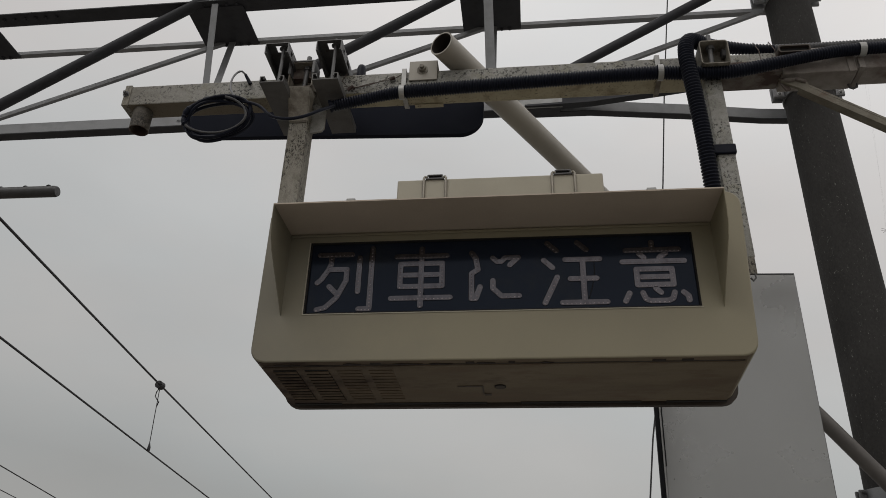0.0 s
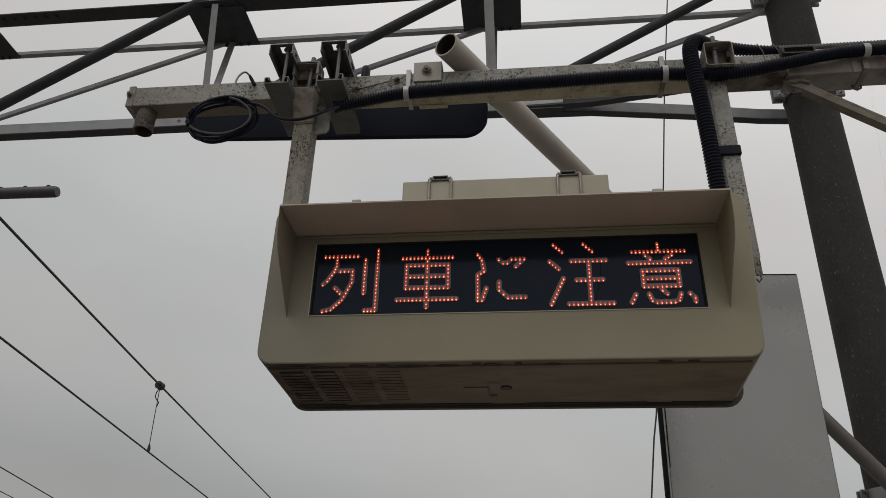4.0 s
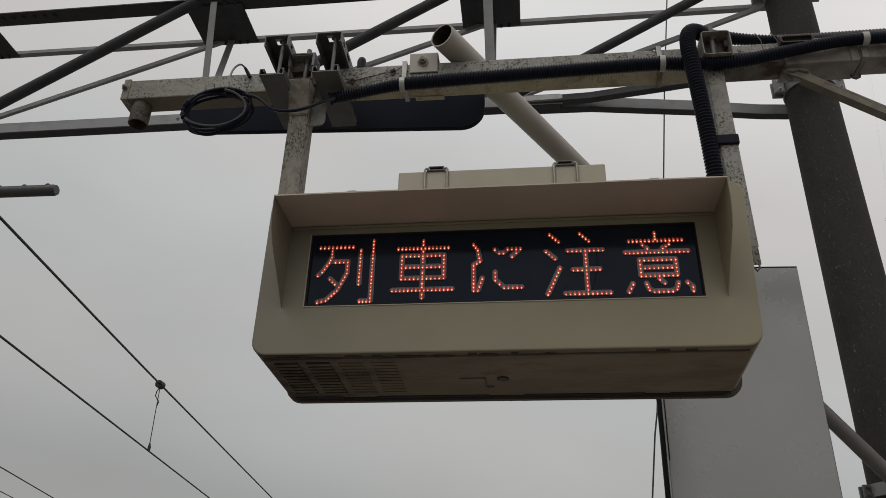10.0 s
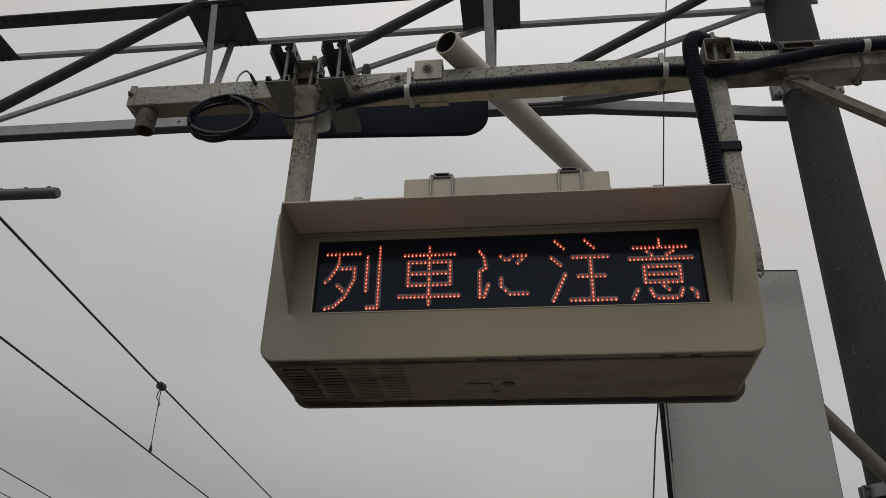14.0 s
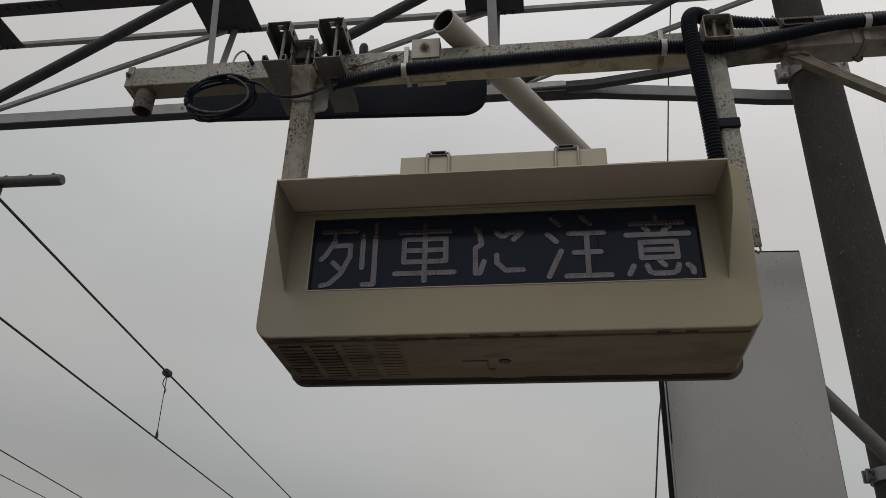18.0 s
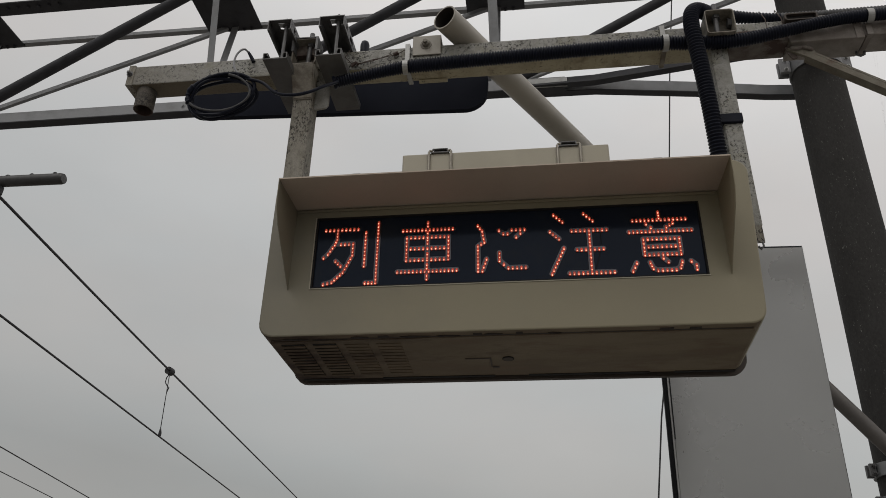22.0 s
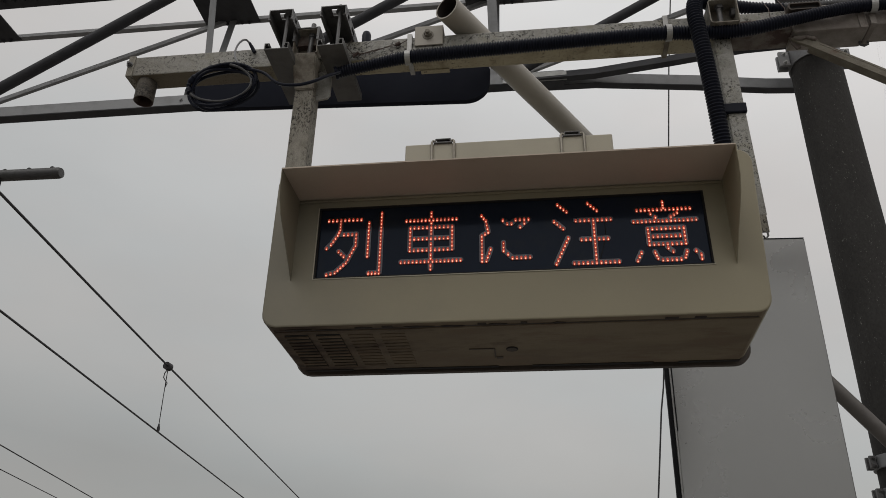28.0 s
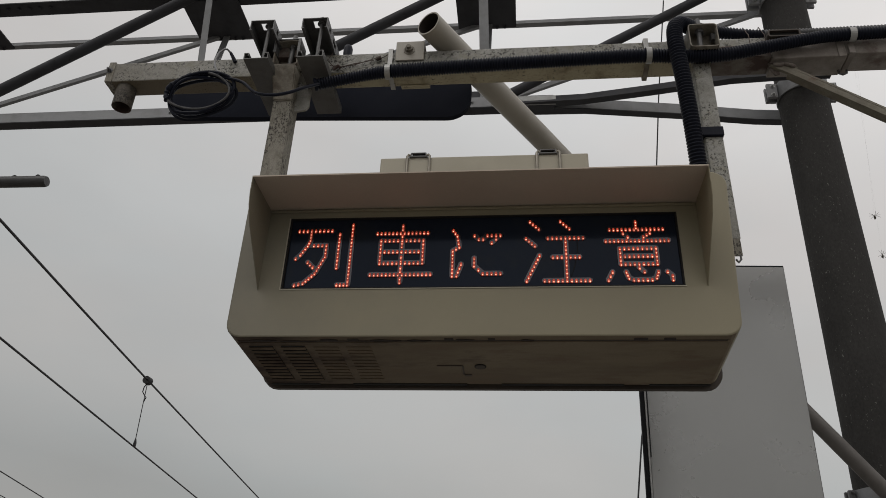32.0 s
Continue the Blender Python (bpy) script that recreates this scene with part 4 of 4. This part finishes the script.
pole_band(5.237, 0.166, 0.12, M_EAR, 0.056)
pole_band(6.12, 0.160, 0.13, M_TRUSS)
pole_band(2.567, 0.183, 0.064, M_TRUSS, 0.020, M_BRACKET, 0.008, M_BRACKET)
pole_band(2.400, 0.183, 0.070, M_TRUSS, 0.020, M_BRACKET, 0.008, M_BRACKET)

# ---- lattice truss ----
truss = thing("lattice_truss", (0, PY, 0), "grey riveted steel lattice girder above the track", "truss")
TYA, TYB, TZ, CZ0 = -0.175, 0.175, 6.188, 5.175
XL, NODES = -8.4, [-8.40, -6.26, -4.13, -2.055, 0.067, 2.17]
ux, uy, uz = Vector((1, 0, 0)), Vector((0, 1, 0)), Vector((0, 0, 1))
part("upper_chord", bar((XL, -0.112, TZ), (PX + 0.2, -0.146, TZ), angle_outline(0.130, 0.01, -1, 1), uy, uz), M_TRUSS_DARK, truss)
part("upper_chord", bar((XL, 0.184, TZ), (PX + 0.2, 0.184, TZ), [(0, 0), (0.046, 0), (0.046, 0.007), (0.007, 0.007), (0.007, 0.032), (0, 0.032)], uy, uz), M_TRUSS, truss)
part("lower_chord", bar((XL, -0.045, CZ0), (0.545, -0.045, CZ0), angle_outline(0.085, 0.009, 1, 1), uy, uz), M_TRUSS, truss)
# Thin plate added below the chord; its dark colour stands in for shade.
part("bottom_flange", box((XL, -0.043, CZ0 - 0.006), (0.545, 0.035, CZ0 - 0.0005)), M_TRUSS_DARK, truss, "flange plate under the lower chord, shade painted dark")
FORK = {-1: [(0.30, -0.010), (0.75, -0.028), (1.2, -0.098), (1.7, -0.185), (2.05, -0.205), (PX + 0.1, -0.205)],
        1: [(0.30, 0.006), (0.76, 0.014), (1.16, 0.068), (1.47, 0.110), (1.75, 0.159), (1.95, 0.192), (2.13, 0.208), (PX + 0.1, 0.212)]}
for s in (-1, 1):
    bm = bmesh.new()
    path = FORK[s]
    for (xa, ya), (xb, yb) in zip(path, path[1:]):
        add_profile(bm, (xa, ya, CZ0 + 0.008), (xb, yb, CZ0 + 0.008), [(0, 0), (0.055 * s, 0), (0.055 * s, 0.011), (0.011 * s, 0.011), (0.011 * s, 0.082), (0, 0.082)], uy, uz)
    bmesh.ops.recalc_face_normals(bm, faces=bm.faces)
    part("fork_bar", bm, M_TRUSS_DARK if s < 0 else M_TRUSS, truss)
    # added dark plate that paints the fork's underside as shaded
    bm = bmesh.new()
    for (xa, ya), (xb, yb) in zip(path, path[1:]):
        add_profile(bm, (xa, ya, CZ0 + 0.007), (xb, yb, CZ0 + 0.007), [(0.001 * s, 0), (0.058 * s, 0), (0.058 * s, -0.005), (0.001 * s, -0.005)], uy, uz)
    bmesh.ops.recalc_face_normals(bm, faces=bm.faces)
    part("fork_flange", bm, M_TRUSS_DARK, truss, "flange plate under the fork, shade painted dark")
part("splice_plate", box((0.12, -0.052, CZ0 - 0.004), (0.560, -0.046, CZ0 + 0.074)), M_ZINC, truss)
for i, x in enumerate(NODES):
    if i < len(NODES) - 1:
        part("post", bar((x - (0.045 if i == 4 else 0.005), -0.245, TZ - 0.014), (x - (0.03 if i == 4 else 0.022), -0.03, CZ0 + 0.02), angle_outline(0.068 if i == 4 else 0.050, 0.006)), M_TRUSS, truss)
        part("post", bar((x - 0.015, TYB * 0.97, TZ), (x - 0.025, -0.022, CZ0 + 0.03), angle_outline(0.055, 0.006)), M_TRUSS, truss)
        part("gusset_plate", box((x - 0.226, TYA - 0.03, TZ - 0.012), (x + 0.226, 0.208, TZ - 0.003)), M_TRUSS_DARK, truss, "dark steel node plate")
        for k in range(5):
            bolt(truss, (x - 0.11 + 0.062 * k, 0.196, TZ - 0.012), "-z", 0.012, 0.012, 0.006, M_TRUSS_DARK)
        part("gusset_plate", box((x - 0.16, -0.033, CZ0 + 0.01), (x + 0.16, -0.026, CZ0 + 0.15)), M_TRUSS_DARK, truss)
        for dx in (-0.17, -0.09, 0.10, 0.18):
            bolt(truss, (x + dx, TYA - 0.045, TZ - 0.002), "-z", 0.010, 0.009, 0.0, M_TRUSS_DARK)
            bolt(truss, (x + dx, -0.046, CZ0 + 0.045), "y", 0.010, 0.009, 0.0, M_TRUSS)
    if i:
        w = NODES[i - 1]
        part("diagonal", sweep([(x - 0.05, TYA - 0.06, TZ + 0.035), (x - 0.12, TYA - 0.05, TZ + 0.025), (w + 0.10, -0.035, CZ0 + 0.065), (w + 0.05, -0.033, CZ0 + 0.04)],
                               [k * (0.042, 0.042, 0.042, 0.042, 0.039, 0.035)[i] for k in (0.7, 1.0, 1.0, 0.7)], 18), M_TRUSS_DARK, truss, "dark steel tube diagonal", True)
        part("diagonal", bar((x - 0.055, TYB * 0.97, TZ - 0.005), (w - 0.01, 0.01, CZ0 + 0.052), [(0, -0.018), (0.028, -0.018), (0.028, -0.012), (0.006, -0.012), (0.006, 0.017), (0, 0.017)]), M_TRUSS, truss)

for k in range(7):
    bolt(truss, (-3.88 + 0.088 * k, TYA - 0.03, TZ - 0.002), "-z", 0.012, 0.012, 0.0, M_TRUSS_DARK)

for x, z in ((-6.05, 4.2), (-6.05, 3.9)):
    part("wire_hanger", sweep([(x, 0, z), (x, 0, CZ0 + 0.01)], 0.012, 8), M_TRUSS, truss, "thin steel rod that carries a far wire")

# ---- grey panel ----
gp = thing("grey_panel", (0.711, 3.1, 0), "tall light grey painted steel panel on the platform", "panel")
gp.rotation_euler = (0, radians(1.25), 0)
part("sheet", box((0.0, 0.0, 0.0), (0.583, 0.05, 3.212), 0.002), M_PANEL, gp)
part("edge_strip", box((-0.0225, 0.004, 0.0), (-0.0065, 0.022, 3.212)), M_PANEL_EDGE, gp, "dark edge strip")
part("edge_bead", box((-0.0062, -0.002, 0.0), (-0.0005, 0.03, 3.212)), M_ZINC, gp)
part("seal", box((0.001, -0.004, 2.42), (0.0042, -0.0005, 3.2)), M_PANEL_EDGE, gp, "black rubber seal strip")
part("side_edge", box((0.5832, 0.001, 0.0), (0.5848, 0.049, 3.212)), M_BRACKET, gp)
part("top_trim", box((-0.0225, -0.002, 3.2125), (0.583, 0.052, 3.2155)), M_PANEL_EDGE, gp, "dark top trim")

# ---- brace pipe ----
bp_ = thing("brace_pipe", (0, 0, 0), "grey steel brace pipe from the pole", "pipe")
part("tube", sweep([(1.42, 4.20, 3.358), (2.10, 4.20, 2.460)], 0.039, 28), M_BRACE, bp_, smooth=True)

# ---- overhead wires ----
def wire(name, pts, r, label, cat="wire", mat_=None):
    ob = part(name, sweep(pts, r, 8), mat_ or M_WIRE)
    return tagged(ob, label, cat)


def along(p, q, t):
    return tuple(p[i] + (q[i] - p[i]) * t for i in range(3))


cwa, cwb = (-2.648, 3.834, 3.3), (-3.212, 8.437, 3.3)
mwa, mwb = (-2.596, 3.491, 3.86), (-3.497, 11.393, 3.86)
wire("contact_wire", [along(cwa, cwb, t) for t in (-5, 0, 1, 8)], 0.0068, "taut dark overhead contact wire")
wire("messenger_wire", [along(mwa, mwb, -3), (-2.602, 3.491, 3.86), (-2.755, 4.75, 3.86), (-2.905, 6.03, 3.86), (-3.168, 8.4, 3.86), (-3.499, 11.393, 3.86), along(mwa, mwb, 5)], 0.0082, "dark stranded overhead messenger wire")
wire("far_wire", [along((-7.498, 10.868, 4.2), (-8.049, 13.303, 4.2), t) for t in (-8, 0, 1, 12)], 0.009, "thin grey overhead wire of the far track")
wire("far_wire", [along((-7.561, 11.112, 3.9), (-7.90, 12.6, 3.9), t) for t in (-12, 0, 1, 20)], 0.007, "thin grey overhead wire of the far track")
dp = thing("dropper", (-2.940, 6.34, 3.3), "thin wire dropper between two overhead wires", "wire")
part("rod", sweep([(0.012, 0, 0.0), (0.004, 0, 0.3), (0.0, 0, 0.54)], 0.004, 6), M_WIRE, dp)
part("loop", sweep([(0.0, 0, 0.54), (-0.022, 0, 0.50), (-0.026, 0, 0.46), (-0.004, 0, 0.43), (0.016, 0, 0.41), (0.004, 0, 0.37)], 0.0045, 6), M_WIRE, dp)
part("lower_clip", sweep([(0.013, 0, -0.014), (0.013, 0, 0.012), (0.011, 0, 0.050)], [0.012, 0.0135, 0.006], 10), M_WIRE, dp, "small clip on the lower wire", True)
part("clip", sweep([(-0.005, -0.03, 0.56), (0.0, 0.03, 0.56)], 0.034, 14), M_WIRE, dp, "round black wire clip")
wire("down_wire", [(1.533, 5.0, 6.753), (1.390, 5.0, 5.70), (1.293, 5.0, 4.90), (1.056, 5.0, 3.17), (1.026, 5.0, 3.02), (0.976, 5.0, 2.68), (0.80, 5.0, 1.5), (0.60, 5.0, 0.0)], 0.0052, "thin dark hanging wire")

# ---- insulator arm at the track ----
ia = thing("insulator_arm", (-3.065, 4.5, 4.70), "dark grey insulated rod below the truss", "insulator")
part("rod", sweep([(-1.2, 0, 0.01), (-0.03, 0, 0.0), (-0.01, 0, 0.0)], [0.042, 0.042, 0.036], 18), M_INSULATOR, ia, smooth=True)


# ---- insulator arm hanger and clip ----
part("drop_tube", sweep([(-1.1, 0, 0.02), (-1.1, -0.05, 0.52)], 0.03, 14), M_TRUSS, ia, smooth=True)
part("wire_clamp", box((-0.55, -0.03, -0.105), (-0.48, 0.03, -0.03), 0.01), M_WIRE, ia, "dark wire clamp under the rod")
for x in (-0.46, -0.27, -0.09):
    bolt(ia, (x, 0, 0.046), "z", 0.012, 0.008, 0.0, M_INSULATOR)


# ---- corrugated conduits ----
def conduit(ctrl, r_of, pitch, label, material, dusty_from=None):
    pts = curve_points(ctrl, pitch / 5)
    n = len(pts)
    shape = (1.0, 0.96, 0.82, 0.81, 0.92)
    radii = [r_of(i / (n - 1)) * shape[i % 5] for i in range(n)]
    ob = thing("corrugated_conduit", pts[0], label, "conduit", "conduits on the beam")
    pts = [q - pts[0] for q in pts]
    hose = part("hose", sweep(pts, radii, 14), material, ob)
    hose.data.shade_smooth()
    if dusty_from:
        hose.data.materials.append(M_GREY_TUBE)
        for f in hose.data.polygons:
            f.material_index = 1 if f.center.x + ob.location.x > dusty_from else 0
    for i, j in ((0, 5), (n - 1, n - 6)):
        part("end_cuff", sweep([pts[i], pts[j]], max(radii[i], radii[j]) * 1.08, 16), M_RUBBER, ob, "smooth black end cuff", True)
    return ob


conduit([(-0.372, 2.13, 3.391), (-0.265, 2.14, 3.422), (-0.15, 2.143, 3.447), (-0.03, 2.143, 3.454), (0.23, 2.141, 3.461), (0.51, 2.141, 3.470),
         (0.71, 2.141, 3.474), (0.834, 2.141, 3.464), (0.96, 2.138, 3.462), (1.10, 2.130, 3.482), (1.23, 2.128, 3.506), (1.34, 2.135, 3.524),
         (1.6, 2.135, 3.53), (1.96, 2.135, 3.54)], lambda u: 0.0205 + 0.0038 * max(0.0, min(1, (u - 0.06) / 0.06, (0.66 - u) / 0.12)), 0.0088, "black corrugated plastic conduit strapped along the beam", M_RUBBER)
conduit([(1.96, 2.2, 3.61), (1.48, 2.2, 3.602), (1.18, 2.2, 3.600), (1.06, 2.195, 3.601), (0.97, 2.185, 3.605), (0.90, 2.165, 3.600), (0.842, 2.125, 3.590),
         (0.812, 2.10, 3.555), (0.803, 2.092, 3.50), (0.805, 2.092, 3.44), (0.814, 2.105, 3.335), (0.824, 2.125, 3.20), (0.832, 2.15, 3.08), (0.840, 2.18, 2.968)],
        lambda u: 0.017 + 0.009 * min(1, max(0, (u - 0.48) / 0.12)), 0.0108, "dusty black corrugated conduit looping down to the sign", M_RUBBER, dusty_from=1.12)


# ---- steel straps round beam and conduit ----
def strap(x, yc, zc, r, low, label, w=0.018):
    st = thing("steel_strap", (x, 0, 0), label, "strap", "steel straps")
    z1 = BZ1 + 0.008
    bm = bmesh.new()
    arc = [(yc + r * math.cos(radians(a)), zc + r * math.sin(radians(a))) for a in range(60, 331, 15)]
    rows = []
    for k, (y, z) in enumerate(arc):
        n_ = Vector((y - yc, z - zc)).normalized() * 0.0018
        rows.append([bm.verts.new(c) for c in ((0, y, z), (w, y, z), (w, y + n_.x, z + n_.y), (0, y + n_.x, z + n_.y))])
    for p, q in zip(rows, rows[1:]):
        for k in range(4):
            bm.faces.new((p[k], p[(k + 1) % 4], q[(k + 1) % 4], q[k]))
    bm.faces.new(rows[0])
    bm.faces.new(rows[-1][::-1])
    bmesh.ops.recalc_face_normals(bm, faces=bm.faces)
    part("conduit_band", bm, M_BAND, st)
    part("upper_band", box((0.001, BY0 - 0.0095, zc + r * 0.8), (w - 0.001, BY0 - 0.0075, z1), 0.0006), M_BAND, st)
    part("top_band", box((0.001, BY0 - 0.0075, z1 - 0.002), (w - 0.001, BY1 + 0.007, z1), 0.0006), low, st)
    part("bottom_band", box((0.001, BY0 - 0.0095, BZ0 - 0.0060), (w - 0.001, BY1 + 0.007, BZ0 - 0.0040), 0.0006), low, st)
    part("back_band", box((0.001, BY1 + 0.007, BZ0 - 0.0060), (w - 0.001, BY1 + 0.009, z1), 0.0006), low, st)
    z2 = zc - r * 0.5
    if z2 > BZ0:
        part("lower_band", box((0.001, BY0 - 0.0105, BZ0 - 0.0060), (w - 0.001, BY0 - 0.0085, z2), 0.0006), low, st)
    else:
        part("lower_band", box((0.001, BY0 - 0.0105, z2 - 0.001), (w - 0.001, BY0 - 0.0085, BZ0 - 0.0040), 0.0006), low, st)
    part("buckle", box((-0.001, BY0 - 0.015, zc + r * 0.86), (w + 0.001, BY0 - 0.0095, zc + r * 0.86 + 0.009), 0.001), M_BAND, st)
    part("buckle_pin", sweep([(-0.011, BY0 - 0.018, zc + r * 0.86 - 0.001), (w + 0.014, BY0 - 0.018, zc + r * 0.86 + 0.001)], 0.0022, 6), M_LOOP, st)
    return st


strap(-0.138, 2.143, 3.4475, 0.0232, M_BAND, "bright steel strap round the beam and conduit")
strap(0.716, 2.141, 3.474, 0.0252, M_SADDLE, "bright steel strap round the beam and conduit, rusty below")
strap(1.352, 2.135, 3.5225, 0.0212, M_STAINED, "short bright steel strap over the conduit, rusty below", 0.020)
for x in (1.055, 1.105):
    tagged(part("cable_tie", sweep([(x, 2.158, 3.48), (x, 2.156, 3.56), (x, 2.19, 3.626), (x, 2.235, 3.60), (x, 2.25, 3.55)], 0.0016, 6), M_RUST),
           "thin rusty binding wire round the conduit", "wire", "binding wires")

# ---- cable coil ----
coil = thing("cable_coil", (-0.742, 2.10, 3.342), "loose coil of grey and black cable hung on the beam", "cable")
for k, (rx, rz, dz, dy, r, m) in enumerate(((0.115, 0.074, 0.0, -0.012, 0.0058, M_RUBBER), (0.111, 0.073, -0.006, 0.010, 0.0062, M_RUBBER), (0.108, 0.070, -0.010, -0.007, 0.0056, M_RUBBER), (0.104, 0.066, -0.003, -0.017, 0.0042, M_GREY_TUBE))):
    pts = []
    for i in range(49):
        a = 2 * math.pi * i / 48 if k < 3 else radians(78 - 230 * i / 48)
        pts.append((rx * math.cos(a) + 0.006 * math.sin(2 * a + k) + 0.012 * math.sin(a), -0.018 * math.sin(a) + dy + 0.004 * math.sin(3 * a + 2 * k), dz + 0.88 * rz * math.sin(a) + 0.004 * math.sin(2 * a + 1.7 * k)))
    part("loop", sweep(pts, r, 8, caps=k == 3), m, coil, "grey cable end laid into the coil" if k == 3 else "", True)
pts, rad = [], []
for i in range(31):
    a = radians(58 + 5.1 * i)
    pts.append((0.112 * math.cos(a) + 0.012 * math.sin(a), -0.014 - 0.010 * math.sin(a), 0.002 + 0.064 * math.sin(a)))
    rad.append((0.0076 + 0.003 * math.sin(1.9 * i) ** 2 + 0.0018 * math.sin(0.7 * i)) * (0.55 if i in (0, 30) else 1.0))
part("taped_section", sweep(pts, rad, 12), M_RUBBER, coil, "black taped cable bundle", True)
part("tail", sweep(curve_points([(0.098, 0.004, 0.034), (0.070, -0.012, 0.060), (0.040, -0.010, 0.094), (0.022, 0.000, 0.140), (0.020, 0.014, 0.190), (0.030, 0.026, 0.222), (0.040, 0.036, 0.230), (0.050, 0.048, 0.218)], 0.01), 0.0036, 8), M_EAR, coil, "pale grey cable end", True)
part("tail_tie", sweep([(0.046, 0.044, 0.226), (0.054, 0.050, 0.212), (0.066, 0.056, 0.190)], [0.0045, 0.0062, 0.0070], 8), M_RUBBER, coil, "black tie at the end of the cable")
part("lead", sweep(curve_points([(0.02, -0.016, 0.070), (0.09, -0.02, 0.048), (0.15, -0.03, 0.018), (0.21, -0.05, -0.046), (0.27, -0.055, -0.062), (0.32, -0.05, -0.050), (0.36, -0.03, -0.014), (0.395, 0.02, 0.045)], 0.012), 0.0054, 8), M_RUBBER, coil, "black cable to the conduit", True)

# ---- binding wire between clamp and clip ----
tw = thing("tie_wire", (0, 0, 0), "twisted rusty tie wire on the beam", "wire")
part("strand", sweep([(-0.335, 2.155, 3.498), (-0.30, 2.158, 3.49), (-0.26, 2.158, 3.503), (-0.165, 2.158, 3.522), (-0.125, 2.158, 3.548)], 0.0015, 6), M_RUST, tw)
part("strand", sweep([(-0.33, 2.15, 3.548), (-0.345, 2.152, 3.52), (-0.318, 2.155, 3.487), (-0.25, 2.156, 3.498), (-0.17, 2.158, 3.53)], 0.0015, 6), M_RUST, tw)
part("knot", sweep([(-0.322, 2.153, 3.478), (-0.305, 2.152, 3.492), (-0.298, 2.153, 3.484)], 0.006, 8), M_RUST, tw)
part("knot", sweep([(-0.178, 2.156, 3.520), (-0.160, 2.155, 3.526)], 0.007, 8), M_RUST, tw)


# ---- spiders on their threads ----
def spider(at, size, turn, top):
    sp = thing("spider", at, "small dark brown spider hanging on a thread", "spider", "spiders")
    c, s_ = math.cos(turn), math.sin(turn)
    part("abdomen", sweep([(0, 0, -size * 0.5), (0, 0, -size * 0.3), (0, 0, 0), (0, 0, size * 0.25), (0, 0, size * 0.32)],
                          [size * 0.08, size * 0.2, size * 0.26, size * 0.15, size * 0.04], 10), M_SPIDER, sp, smooth=True)
    part("head", sweep([(0, 0, size * 0.30), (0, 0, size * 0.42), (0, 0, size * 0.55)], [size * 0.1, size * 0.13, size * 0.05], 8), M_SPIDER, sp, smooth=True)
    for k in range(8):
        a = turn + (k % 4 - 1.5) * 0.55 + (math.pi if k > 3 else 0)
        u = Vector((math.cos(a), -0.15, math.sin(a)))
        p = Vector((0, 0, size * 0.38))
        part("leg", sweep([p, p + u * size * 0.55 + Vector((0, -0.2 * size, 0)), p + u * size * 1.25], size * 0.035, 5), M_SPIDER, sp)
    part("thread", sweep([(0, 0, size * 0.5), top], 0.00007, 4), M_BAND, sp)
    return sp


spider((1.363, 2.3, 2.941), 0.013, 0.4, (0.03, -0.09, 0.525))
spider((1.354, 2.3, 2.808), 0.012, 1.3, (0.03, -0.09, 0.658))


def motions():
    """The sign flashes: the glowing beads come out of the display face and sink back behind it."""
    period, first, lit = 1.197, 0.37, 0.577
    out, back = Matrix.Translation((0, LED_Y - 0.0026, 0)), Matrix.Translation((0, FY + 0.018, 0))
    rows, k = [(0.0, back)], 0
    while first + k * period < 32:
        on, off = first + k * period, first + k * period + lit
        rows += [(on - 1 / 30, back), (on, out)]
        if off < 32:
            rows += [(off - 1 / 30, out), (off, back)]
        k += 1
    rows.append((32.0, rows[-1][1]))
    for c in lit_characters:
        walk(c, rows)


motions()
